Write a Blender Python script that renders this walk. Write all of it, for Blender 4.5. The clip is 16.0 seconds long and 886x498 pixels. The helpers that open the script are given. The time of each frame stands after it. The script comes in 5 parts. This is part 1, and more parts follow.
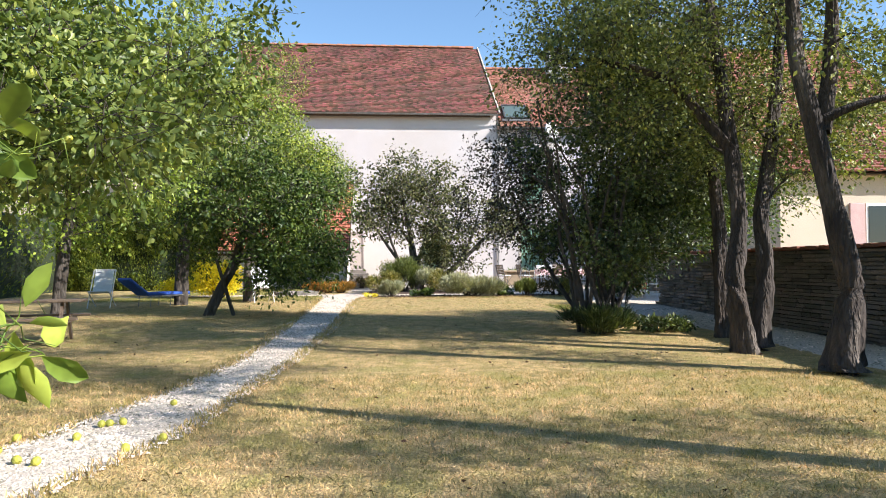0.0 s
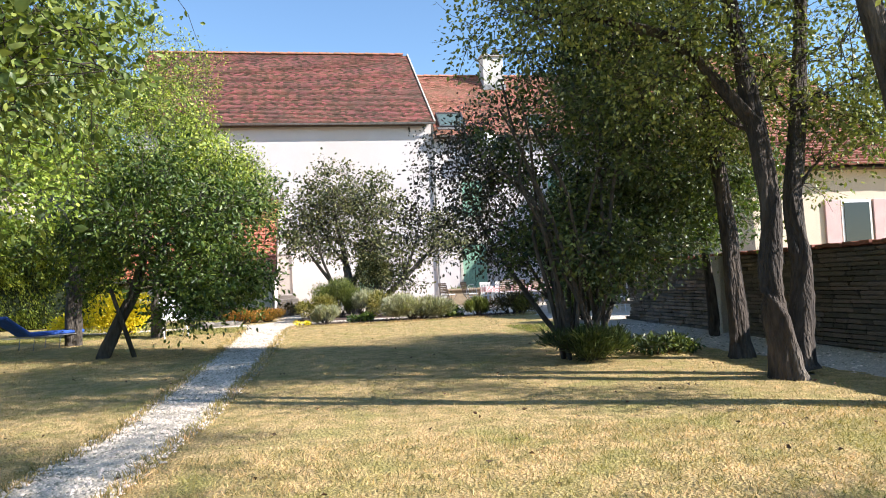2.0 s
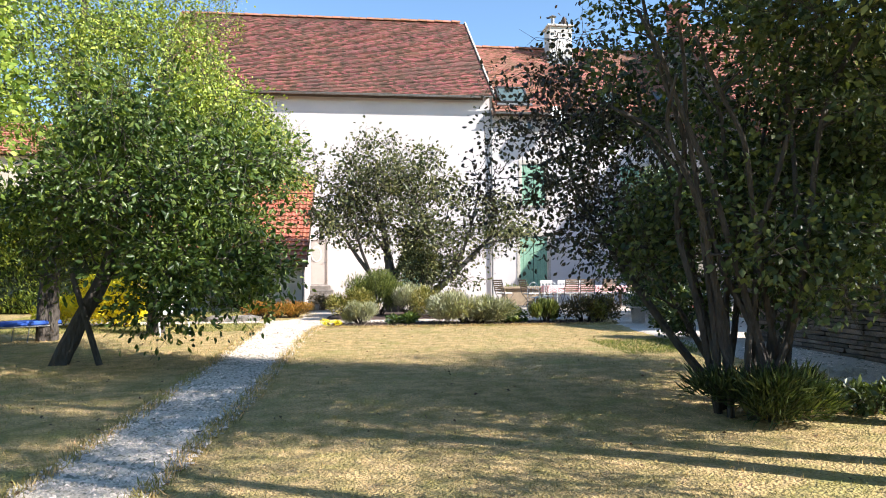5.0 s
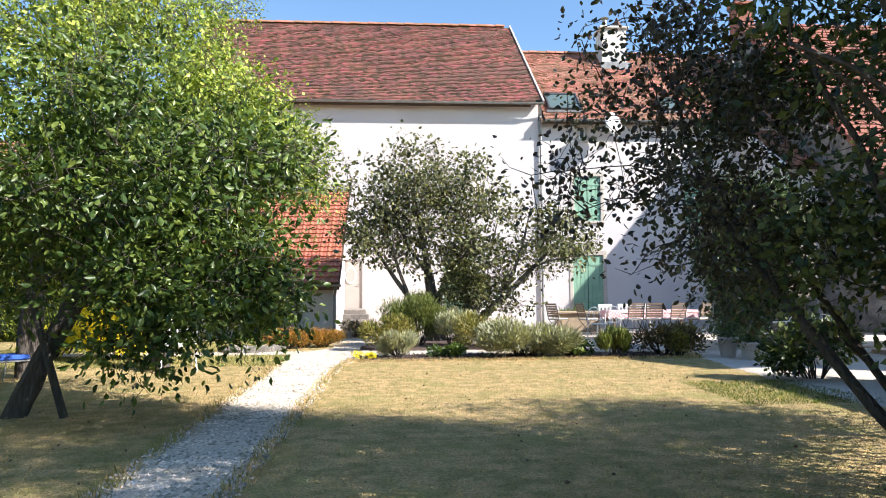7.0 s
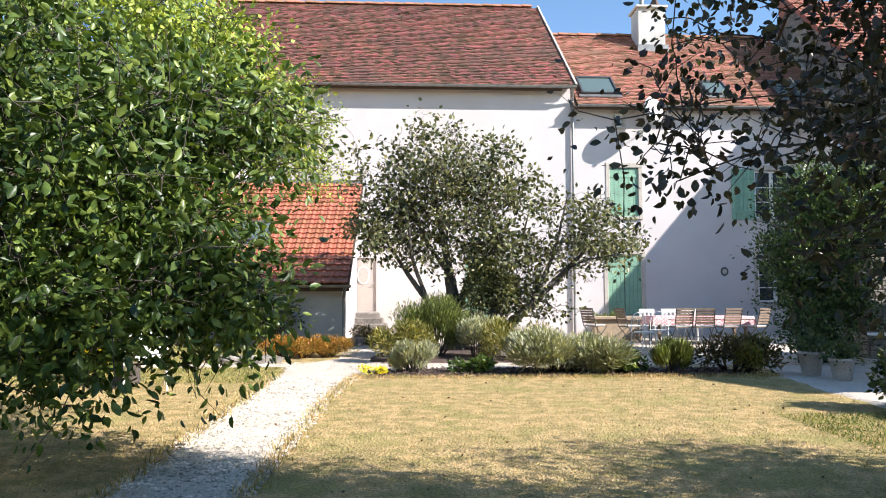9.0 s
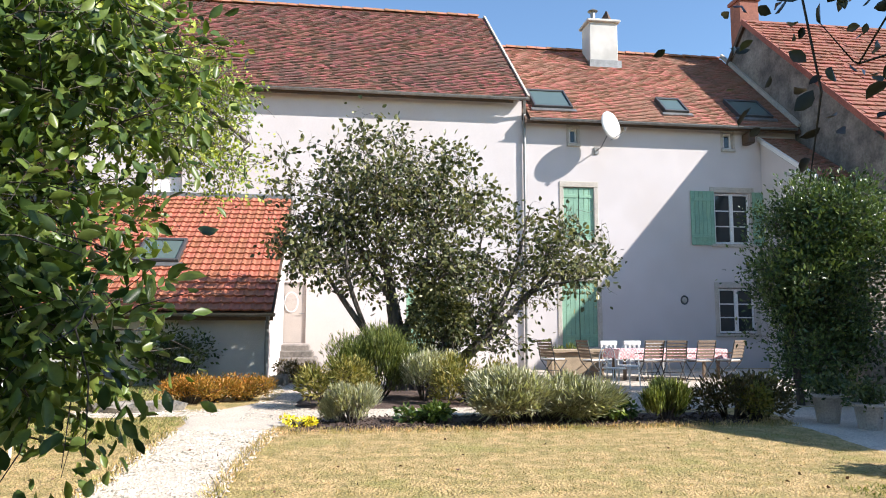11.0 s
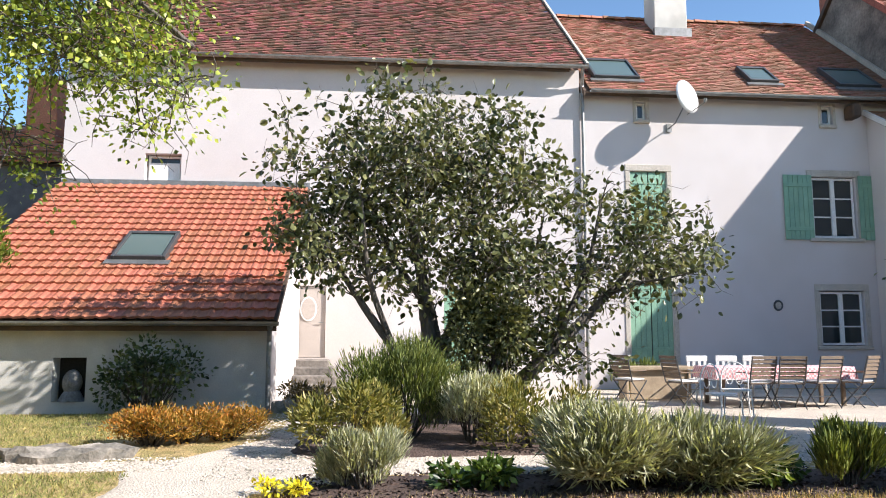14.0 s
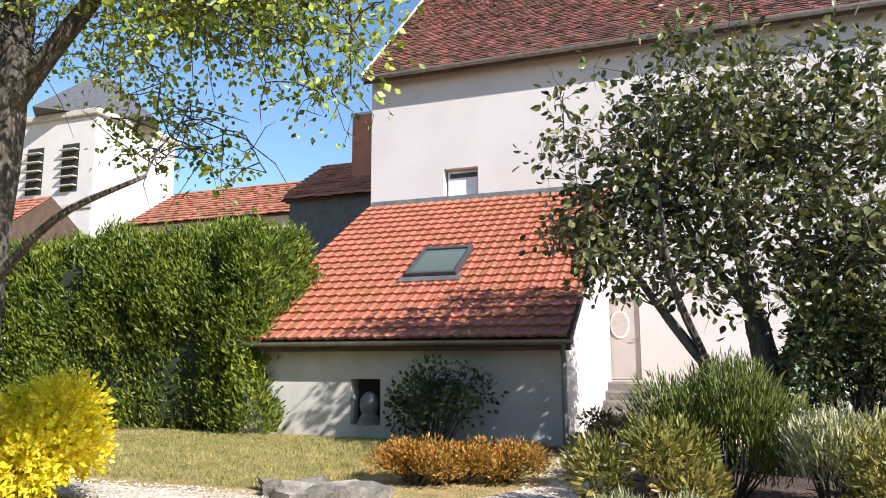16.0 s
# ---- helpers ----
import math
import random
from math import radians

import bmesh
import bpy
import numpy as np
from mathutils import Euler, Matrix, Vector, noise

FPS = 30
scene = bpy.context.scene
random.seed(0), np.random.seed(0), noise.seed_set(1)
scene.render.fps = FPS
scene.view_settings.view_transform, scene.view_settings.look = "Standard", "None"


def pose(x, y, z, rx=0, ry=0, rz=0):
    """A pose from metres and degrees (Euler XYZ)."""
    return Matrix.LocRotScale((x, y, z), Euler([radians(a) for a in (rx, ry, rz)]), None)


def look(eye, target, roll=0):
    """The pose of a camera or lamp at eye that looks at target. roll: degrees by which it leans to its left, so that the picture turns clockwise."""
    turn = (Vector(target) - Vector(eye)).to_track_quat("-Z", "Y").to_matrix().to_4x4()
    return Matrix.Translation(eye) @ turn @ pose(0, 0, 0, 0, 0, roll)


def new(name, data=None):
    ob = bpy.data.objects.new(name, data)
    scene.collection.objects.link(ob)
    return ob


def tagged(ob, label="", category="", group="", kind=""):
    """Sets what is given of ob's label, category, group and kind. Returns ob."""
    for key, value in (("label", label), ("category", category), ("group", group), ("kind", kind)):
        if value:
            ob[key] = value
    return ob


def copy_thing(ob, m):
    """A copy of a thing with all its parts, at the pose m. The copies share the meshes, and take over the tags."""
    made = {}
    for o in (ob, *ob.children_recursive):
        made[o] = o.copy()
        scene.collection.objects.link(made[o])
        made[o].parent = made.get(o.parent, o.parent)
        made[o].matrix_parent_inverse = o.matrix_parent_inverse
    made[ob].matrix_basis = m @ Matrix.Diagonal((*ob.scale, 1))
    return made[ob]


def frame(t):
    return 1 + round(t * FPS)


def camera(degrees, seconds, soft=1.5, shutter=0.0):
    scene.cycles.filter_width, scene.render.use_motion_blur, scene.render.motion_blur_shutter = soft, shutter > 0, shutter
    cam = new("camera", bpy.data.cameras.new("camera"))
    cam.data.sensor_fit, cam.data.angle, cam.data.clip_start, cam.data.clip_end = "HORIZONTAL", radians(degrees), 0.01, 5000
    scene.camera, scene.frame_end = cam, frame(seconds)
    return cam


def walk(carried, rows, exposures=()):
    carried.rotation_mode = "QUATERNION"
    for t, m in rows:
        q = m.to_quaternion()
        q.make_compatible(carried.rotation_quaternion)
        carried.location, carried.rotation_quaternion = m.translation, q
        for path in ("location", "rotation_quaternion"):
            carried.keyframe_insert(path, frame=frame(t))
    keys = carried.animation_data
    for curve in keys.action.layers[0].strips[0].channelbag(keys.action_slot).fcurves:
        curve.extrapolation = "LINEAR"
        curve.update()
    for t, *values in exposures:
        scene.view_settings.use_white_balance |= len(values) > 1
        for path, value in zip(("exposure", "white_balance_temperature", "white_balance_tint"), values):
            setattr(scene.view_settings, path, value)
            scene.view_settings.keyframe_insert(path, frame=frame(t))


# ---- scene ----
cam = camera(61.9, 16.0, soft=1.0)
METRES, EYE, TILT, LEAN, TURN = 20.0, 1.5, 0.0, 0.0, -4.9
ROWS = [
    (0.0, 0.0, 0.0, 0.0, 0.01, 1.28, 0.38),
    (0.5, -0.0024, 0.035, 0.0006, -0.84, 2.44, 0.22),
    (1.0, -0.0088, 0.0674, 0.0015, -2.02, 3.44, 0.22),
    (1.5, -0.0139, 0.0984, 0.0004, -3.22, 4.42, 1.95),
    (2.0, -0.0158, 0.1339, -0.0016, -5.39, 2.74, 2.73),
    (2.5, -0.0176, 0.1663, 0.0004, -5.82, 2.13, 2.29),
    (3.0, -0.018, 0.2002, 0.0014, -4.58, 1.61, 1.94),
    (5.5, -0.0212, 0.3674, 0.0052, -1.63, 2.75, 0.39),
    (6.0, -0.0236, 0.3998, 0.0071, -0.8, 3.37, 0.53),
    (6.5, -0.028, 0.434, 0.0073, 0.23, 3.8, 0.51),
    (7.0, -0.0287, 0.4644, 0.0074, 0.82, 3.95, 0.38),
    (7.5, -0.0296, 0.4965, 0.0071, 1.66, 3.72, 0.21),
    (8.0, -0.0302, 0.5273, 0.0078, 2.56, 3.4, 0.11),
    (10.5, -0.0459, 0.6794, 0.0136, -0.88, 5.84, -0.2),
    (11.0, -0.0502, 0.7108, 0.0129, -3.0, 6.25, -0.06),
    (11.5, -0.051, 0.7387, 0.0134, -4.68, 6.49, 0.14),
    (12.0, -0.0526, 0.7687, 0.0141, -5.72, 6.65, 0.29),
    (12.5, -0.0544, 0.7986, 0.0144, -6.14, 6.63, 0.31),
    (13.0, -0.0526, 0.8303, 0.0152, -5.57, 6.64, 0.31),
    (13.5, -0.0537, 0.8614, 0.0152, -3.7, 6.65, 0.14),
    (14.0, -0.0511, 0.8902, 0.0158, -0.16, 6.98, -0.03),
    (14.5, -0.0501, 0.92, 0.0154, 5.22, 7.58, -0.27),
    (15.0, -0.0454, 0.9451, 0.017, 11.66, 8.09, -0.38),
    (15.5, -0.0432, 0.9705, 0.0171, 18.45, 8.53, -0.41),
    (16.0, -0.0409, 0.9949, 0.0179, 25.48, 8.35, 0.12),
]
walk(cam, [(t, pose(0, 0, EYE, TILT, LEAN, TURN) @ pose(METRES * x, METRES * y, METRES * z, 90 + pitch, roll, yaw)) for t, x, y, z, yaw, pitch, roll in ROWS],
     exposures=[(0.0, 0.98), (2.0, 1.12), (5.5, 1.22), (8.0, 1.18), (10.5, 1.04), (12.5, 0.99), (14.0, 0.98), (16.0, 0.84)])

# ---- sky, sun, exposure ----
SUN = Vector((1.0, -0.50, 0.72)).normalized()
world = bpy.data.worlds.new("sky")
scene.world = world
world.use_nodes = True
wn = world.node_tree.nodes
sky = wn.new("ShaderNodeTexSky")
sky.sky_type, sky.sun_disc = "NISHITA", False
sky.sun_elevation = math.asin(SUN.z)
sky.sun_rotation = math.atan2(SUN.x, SUN.y)
sky.air_density, sky.dust_density, sky.ozone_density = 1.15, 0.0, 5.0
world.node_tree.links.new(sky.outputs[0], wn["Background"].inputs[0])
wn["Background"].inputs[1].default_value = 0.108
sun = new("sun", bpy.data.lights.new("sun", "SUN"))
sun.data.energy, sun.data.angle, sun.data.color = 5.0, radians(0.55), (1.0, 0.945, 0.915)
sun.matrix_world = look(SUN * 60, (0, 0, 0))


# ---- materials ----
def mat(name, a, b, scale=4.0, rough=0.85, bump=0.3, fine=60.0, metal=0.0, island=0.0, piece=0.0, stain=None, trans=0.0, stretch=(1, 1, 1), spec=0.5, grit=0.5, depth=0.02):
    """Two colours mixed by coarse noise, darkened a little by fine grain; island or piece: how much single pieces differ; stain: a third colour in patches."""
    m = bpy.data.materials.new(name)
    m.use_nodes = True
    t = m.node_tree
    n, l = t.nodes, t.links
    p = n["Principled BSDF"]
    p.inputs["Roughness"].default_value, p.inputs["Metallic"].default_value = rough, metal
    p.inputs["Specular IOR Level"].default_value = spec
    co = n.new("ShaderNodeTexCoord")
    mp = n.new("ShaderNodeMapping")
    mp.inputs["Scale"].default_value = stretch
    l.new(co.outputs["Object"], mp.inputs[0])

    def cloud(s, detail=4.0):
        q = n.new("ShaderNodeTexNoise")
        q.inputs["Scale"].default_value, q.inputs["Detail"].default_value = s, detail
        l.new(mp.outputs[0], q.inputs["Vector"])
        return q.outputs["Fac"]

    def curve(src, lo, hi):
        q = n.new("ShaderNodeMapRange")
        q.inputs["From Min"].default_value, q.inputs["From Max"].default_value = lo, hi
        l.new(src, q.inputs["Value"])
        return q.outputs[0]

    def mix(fac, c1, c2, kind="MIX"):
        q = n.new("ShaderNodeMix")
        q.data_type, q.blend_type = "RGBA", kind
        for sock, val in ((q.inputs[0], fac), (q.inputs[6], c1), (q.inputs[7], c2)):
            if hasattr(val, "is_linked"):
                l.new(val, sock)
            elif isinstance(val, tuple):
                sock.default_value = (*val, 1)
            else:
                sock.default_value = val
        return q.outputs[2]

    coarse, grain = cloud(scale), cloud(fine, 2.0)
    col = mix(curve(coarse, 0.36, 0.64), a, b)
    if island or piece:
        src = n.new("ShaderNodeNewGeometry").outputs["Random Per Island"] if island else n.new("ShaderNodeObjectInfo").outputs["Random"]
        h = n.new("ShaderNodeHueSaturation")
        amt = island or piece
        q = n.new("ShaderNodeMapRange")
        q.inputs["To Min"].default_value, q.inputs["To Max"].default_value = 1 - amt, 1 + amt
        l.new(src, q.inputs["Value"])
        l.new(q.outputs[0], h.inputs["Value"])
        q2 = n.new("ShaderNodeMapRange")
        q2.inputs["To Min"].default_value, q2.inputs["To Max"].default_value = 0.5 + amt * 0.05, 0.5 - amt * 0.05
        l.new(src, q2.inputs["Value"])
        l.new(q2.outputs[0], h.inputs["Hue"])
        l.new(col, h.inputs["Color"])
        col = h.outputs[0]
    if stain:
        col = mix(curve(cloud(scale * 0.33, 6.0), 0.52, 0.70), col, stain)
    col = mix(grit, col, mix(curve(grain, 0.3, 0.7), (0.55, 0.55, 0.55), (1.3, 1.3, 1.3)), "MULTIPLY")
    l.new(col, p.inputs["Base Color"])
    if bump:
        bp = n.new("ShaderNodeBump")
        bp.inputs["Strength"].default_value, bp.inputs["Distance"].default_value = bump, depth
        l.new(grain, bp.inputs["Height"])
        l.new(bp.outputs[0], p.inputs["Normal"])
    if trans:
        tr = n.new("ShaderNodeBsdfTranslucent")
        l.new(mix(1.0, col, (1.5, 1.55, 0.6), "MULTIPLY"), tr.inputs["Color"])
        ms = n.new("ShaderNodeMixShader")
        ms.inputs[0].default_value = trans
        l.new(p.outputs[0], ms.inputs[1])
        l.new(tr.outputs[0], ms.inputs[2])
        l.new(ms.outputs[0], n["Material Output"].inputs[0])
    return m


def leafmat(name, a, b, island=0.5, trans=0.24, rough=0.42):
    return mat(name, a, b, 1.6, rough, 0.0, 30, island=island, trans=trans, spec=0.35)


GRASS = mat("dry_lawn", (0.60, 0.42, 0.19), (0.34, 0.27, 0.095), 5.0, 0.95, 1.0, 38, stain=(0.36, 0.31, 0.10), grit=0.8, depth=0.05)
BLADE = mat("grass_blade", (0.64, 0.46, 0.22), (0.34, 0.28, 0.095), 5.0, 0.8, 0, 9, island=0.6, trans=0.15, stain=(0.35, 0.32, 0.10), grit=0.7)
GREENBLADE = mat("green_grass_blade", (0.36, 0.32, 0.11), (0.20, 0.22, 0.06), 2.5, 0.8, 0, 9, island=0.5, trans=0.15)
GRAVEL = mat("pale_gravel", (0.68, 0.59, 0.48), (0.57, 0.49, 0.40), 1.2, 0.95, 1.0, 45, stain=(0.50, 0.43, 0.34), grit=0.7)
PEBBLE = mat("pebble", (0.68, 0.59, 0.48), (0.46, 0.40, 0.32), 3, 0.9, 0.2, 80, island=0.6)
SOIL = mat("bed_soil", (0.07, 0.045, 0.035), (0.13, 0.085, 0.065), 3, 0.95, 1.0, 40)
RENDER = mat("white_lime_render", (0.61, 0.565, 0.548), (0.565, 0.522, 0.503), 0.8, 0.92, 0.12, 45, grit=0.1, stain=(0.56, 0.50, 0.46))
RENDER_OLD = mat("lean_to_render", (0.62, 0.60, 0.55), (0.50, 0.49, 0.45), 1.5, 0.92, 0.2, 40, grit=0.15, stain=(0.42, 0.40, 0.36))
PINK = mat("cream_render", (0.66, 0.56, 0.44), (0.60, 0.50, 0.39), 0.7, 0.92, 0.2, 40)
STONE = mat("rubble_stone", (0.24, 0.21, 0.18), (0.13, 0.115, 0.10), 2.2, 0.92, 1.0, 14, stain=(0.33, 0.30, 0.25))
STEPSTONE = mat("weathered_stone", (0.34, 0.30, 0.25), (0.20, 0.18, 0.15), 5, 0.92, 0.8, 30, stain=(0.12, 0.11, 0.09))
DRYSTONE = mat("flat_wall_stone", (0.22, 0.18, 0.14), (0.14, 0.115, 0.09), 4, 0.92, 0.7, 30, piece=0.4)
DRYSTONE_REST = mat("flat_wall_stone_rest", (0.22, 0.18, 0.14), (0.14, 0.115, 0.09), 4, 0.92, 0.7, 30, island=0.4)
LIMESTONE = mat("pale_surround_stone", (0.52, 0.47, 0.40), (0.44, 0.40, 0.34), 3, 0.9, 0.3, 40)
TILE_OLD = mat("brown_plain_tile", (0.215, 0.09, 0.058), (0.135, 0.064, 0.045), 0.9, 0.9, 0.4, 30, island=0.68, stain=(0.12, 0.075, 0.055))
TILE_MID = mat("orange_brown_plain_tile", (0.36, 0.16, 0.10), (0.27, 0.125, 0.08), 0.9, 0.9, 0.4, 30, island=0.45, stain=(0.30, 0.17, 0.11))
TILE_NEW = mat("orange_interlocking_tile", (0.44, 0.155, 0.085), (0.36, 0.12, 0.065), 3, 0.75, 0.25, 40, piece=0.16)
TILE_NEW_REST = mat("orange_interlocking_tile_rest", (0.44, 0.155, 0.085), (0.36, 0.12, 0.065), 3, 0.75, 0.25, 40, island=0.16)
TILE_FAR = mat("far_red_tile", (0.30, 0.115, 0.07), (0.23, 0.085, 0.055), 2, 0.85, 0.3, 20, island=0.2)
TILE_VILLAGE = mat("village_orange_tile", (0.46, 0.19, 0.11), (0.36, 0.145, 0.085), 2, 0.85, 0.3, 20, island=0.25)
RIDGE = mat("ridge_tile", (0.50, 0.22, 0.13), (0.38, 0.17, 0.10), 3, 0.85, 0.3, 30, piece=0.25)
ZINC = mat("zinc", (0.30, 0.30, 0.29), (0.22, 0.22, 0.21), 5, 0.5, 0.1, 40, metal=0.6)
GREENPAINT = mat("green_shutter_paint", (0.24, 0.42, 0.29), (0.20, 0.36, 0.25), 3, 0.6, 0.1, 60, piece=0.06)
WHITEPAINT = mat("white_paint", (0.80, 0.79, 0.76), (0.74, 0.73, 0.70), 4, 0.5, 0.05, 50)
DOORPAINT = mat("beige_door_paint", (0.47, 0.41, 0.36), (0.43, 0.375, 0.33), 2, 0.55, 0.05, 50)
SHUTPINK = mat("pink_shutter_paint", (0.60, 0.40, 0.38), (0.55, 0.36, 0.34), 3, 0.6, 0.1, 60)
# near-black that stands for shade in rooms, wall niche and belfry
DARK = mat("shade_black", (0.02, 0.02, 0.02), (0.03, 0.028, 0.025), 2, 0.9, 0, 30)
CHARCOAL = mat("charcoal_metal", (0.09, 0.09, 0.09), (0.07, 0.07, 0.07), 4, 0.45, 0, 60, metal=0.3)
RUST = mat("brown_timber", (0.11, 0.065, 0.04), (0.07, 0.045, 0.03), 4, 0.8, 0.4, 40)
BARK = mat("rough_bark", (0.085, 0.066, 0.052), (0.032, 0.026, 0.022), 5, 0.95, 1.0, 26, depth=0.09, grit=0.8, stretch=(1, 1, 0.22), stain=(0.20, 0.17, 0.14))
BARKLILAC = mat("grey_lilac_bark", (0.16, 0.135, 0.11), (0.08, 0.068, 0.055), 5, 0.95, 0.9, 25, depth=0.05, stretch=(1, 1, 0.3))
BARKDARK = mat("dark_bark", (0.06, 0.048, 0.038), (0.10, 0.085, 0.07), 5, 0.95, 0.9, 25, depth=0.06, stretch=(1, 1, 0.3))
TEAK = mat("weathered_teak", (0.20, 0.14, 0.09), (0.14, 0.10, 0.07), 6, 0.7, 0.3, 60, stretch=(1, 1, 1))
OAK = mat("pale_worn_wood", (0.42, 0.32, 0.21), (0.33, 0.25, 0.16), 5, 0.75, 0.3, 60)
BLUE = mat("blue_fabric", (0.03, 0.11, 0.48), (0.025, 0.09, 0.40), 5, 0.8, 0.2, 150)
CANVAS = mat("white_canvas", (0.72, 0.72, 0.69), (0.66, 0.66, 0.64), 3, 0.85, 0.2, 150)
PLASTIC = mat("white_plastic", (0.78, 0.77, 0.74), (0.74, 0.73, 0.70), 3, 0.4, 0, 50)
TERRACOTTA = mat("pale_pot", (0.52, 0.47, 0.42), (0.44, 0.40, 0.36), 5, 0.9, 0.3, 40)
BRICK = mat("red_brick", (0.34, 0.13, 0.085), (0.26, 0.10, 0.07), 6, 0.9, 0.4, 40, piece=0.3)
FRUIT = mat("yellow_green_fruit", (0.50, 0.46, 0.06), (0.40, 0.42, 0.07), 8, 0.5, 0.05, 40)
SLATE = mat("slate", (0.10, 0.10, 0.11), (0.07, 0.07, 0.08), 4, 0.7, 0.2, 40, island=0.2)
# near-black green: the shade deep in a hedge, put into the colour
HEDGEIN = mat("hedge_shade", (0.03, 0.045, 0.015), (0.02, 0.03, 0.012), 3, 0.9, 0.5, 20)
GREYHEAD = mat("grey_carved_stone", (0.27, 0.26, 0.25), (0.17, 0.165, 0.16), 6, 0.9, 0.5, 40)

L_FRUIT = leafmat("leaf_fruit_tree", (0.15, 0.20, 0.045), (0.19, 0.24, 0.06))
L_APPLE = leafmat("leaf_apple", (0.06, 0.10, 0.025), (0.125, 0.185, 0.038), 0.65, 0.24, 0.36)
L_LIGHT = leafmat("leaf_light", (0.20, 0.29, 0.045), (0.27, 0.34, 0.06))
L_LILAC = leafmat("leaf_lilac", (0.09, 0.105, 0.042), (0.185, 0.19, 0.08), 0.7, 0.16, 0.3)
L_DARK = leafmat("leaf_dark", (0.055, 0.08, 0.03), (0.11, 0.145, 0.045), 0.65, 0.2)
L_PURPLE = leafmat("leaf_purple", (0.06, 0.045, 0.04), (0.07, 0.08, 0.04), 0.6, 0.12, 0.36)
L_CANOPY = leafmat("leaf_canopy", (0.17, 0.205, 0.06), (0.25, 0.28, 0.09), 0.6)
L_HEDGE = leafmat("leaf_hedge", (0.18, 0.225, 0.03), (0.085, 0.125, 0.02), 0.6)
L_CLIMB = leafmat("leaf_climber", (0.055, 0.09, 0.03), (0.11, 0.165, 0.05), 0.65, 0.15, 0.28)
L_ROSEM = leafmat("leaf_rosemary", (0.19, 0.22, 0.065), (0.14, 0.18, 0.055))
L_LAV = leafmat("leaf_lavender", (0.52, 0.51, 0.37), (0.36, 0.37, 0.24), 0.4, 0.3)
L_PLUM = leafmat("leaf_plum", (0.21, 0.285, 0.05), (0.30, 0.36, 0.065), 0.6)
L_YELLOW = leafmat("leaf_yellow", (0.92, 0.78, 0.05), (0.78, 0.68, 0.05), 0.25)
L_OLIVE = leafmat("leaf_olive", (0.20, 0.20, 0.05), (0.26, 0.22, 0.06))
L_ORANGE = leafmat("leaf_orange", (0.40, 0.20, 0.035), (0.32, 0.20, 0.04))
L_BROWN = leafmat("leaf_brown", (0.10, 0.08, 0.04), (0.15, 0.12, 0.05))

gl = bpy.data.materials.new("window_glass")
gl.use_nodes = True
gp = gl.node_tree.nodes["Principled BSDF"]
gp.inputs["Base Color"].default_value = (0.03, 0.035, 0.035, 1)
gp.inputs["Roughness"].default_value = 0.04
gp.inputs["Specular IOR Level"].default_value = 0.6
GLASS = gl
gl2 = gl.copy()
gl2.name = "skylight_glass"
gl2.node_tree.nodes["Principled BSDF"].inputs["Base Color"].default_value = (0.10, 0.14, 0.13, 1)
gl2.node_tree.nodes["Principled BSDF"].inputs["Roughness"].default_value = 0.15
SKYGLASS = gl2

ck = mat("gingham_cloth", (0.72, 0.33, 0.33), (0.68, 0.30, 0.30), 5, 0.9, 0.1, 90)
ct = ck.node_tree
chk = ct.nodes.new("ShaderNodeTexChecker")
chk.inputs["Scale"].default_value = 22
chk.inputs["Color1"].default_value, chk.inputs["Color2"].default_value = (0.80, 0.62, 0.60, 1), (0.66, 0.27, 0.28, 1)
ct.links.new(ct.nodes["Texture Coordinate"].outputs["Object"], chk.inputs["Vector"])
ct.links.new(chk.outputs[0], ct.nodes["Principled BSDF"].inputs["Base Color"])
GINGHAM = ck


# ---- builders ----
def gz(y):
    """Ground height: the garden climbs gently to the house."""
    return 0.018 * max(-12.0, min(30.0, y))


def link(name, me, material, parent=None, label=""):
    ob = new(name, me)
    if material and not me.materials:
        me.materials.append(material)
    ob.parent = parent
    if label:
        ob["label"] = label
    return ob


def part(name, bm, material, parent=None, label=""):
    me = bpy.data.meshes.new(name)
    bm.to_mesh(me)
    bm.free()
    return link(name, me, material, parent, label)


def raw(name, verts, faces, material, parent=None, label="", smooth=False):
    me = bpy.data.meshes.new(name)
    me.from_pydata(verts, [], faces)
    if smooth:
        me.polygons.foreach_set("use_smooth", [True] * len(me.polygons))
    me.update()
    return link(name, me, material, parent, label)


def thing(name, label, category, at=(0, 0, 0), rz=0, group="", kind=""):
    e = new(name)
    e.matrix_world = pose(*at, 0, 0, rz)
    e.empty_display_size = 0.1
    return tagged(e, label, category, group, kind)


def box(x0, x1, y0, y1, z0, z1, bevel=0.0, bm=None):
    """A box; bm: add it to that bmesh."""
    bm2 = bmesh.new()
    m = Matrix.Translation(((x0 + x1) / 2, (y0 + y1) / 2, (z0 + z1) / 2)) @ Matrix.Diagonal((abs(x1 - x0), abs(y1 - y0), abs(z1 - z0), 1))
    bmesh.ops.create_cube(bm2, size=1, matrix=m)
    if bevel:
        bmesh.ops.bevel(bm2, geom=bm2.edges[:], offset=bevel, segments=1, affect="EDGES")
    if bm is None:
        return bm2
    me = bpy.data.meshes.new("tmp")
    bm2.to_mesh(me)
    bm2.free()
    bm.from_mesh(me)
    bpy.data.meshes.remove(me)
    return bm


def bar(p, q, r, sides=6, r2=None, bm=None):
    """A round bar from p to q."""
    bm = bm or bmesh.new()
    p, q = Vector(p), Vector(q)
    d = q - p
    m = Matrix.Translation((p + q) / 2) @ d.to_track_quat("Z", "Y").to_matrix().to_4x4()
    bmesh.ops.create_cone(bm, cap_ends=True, segments=sides, radius1=r, radius2=r if r2 is None else r2, depth=d.length, matrix=m)
    return bm


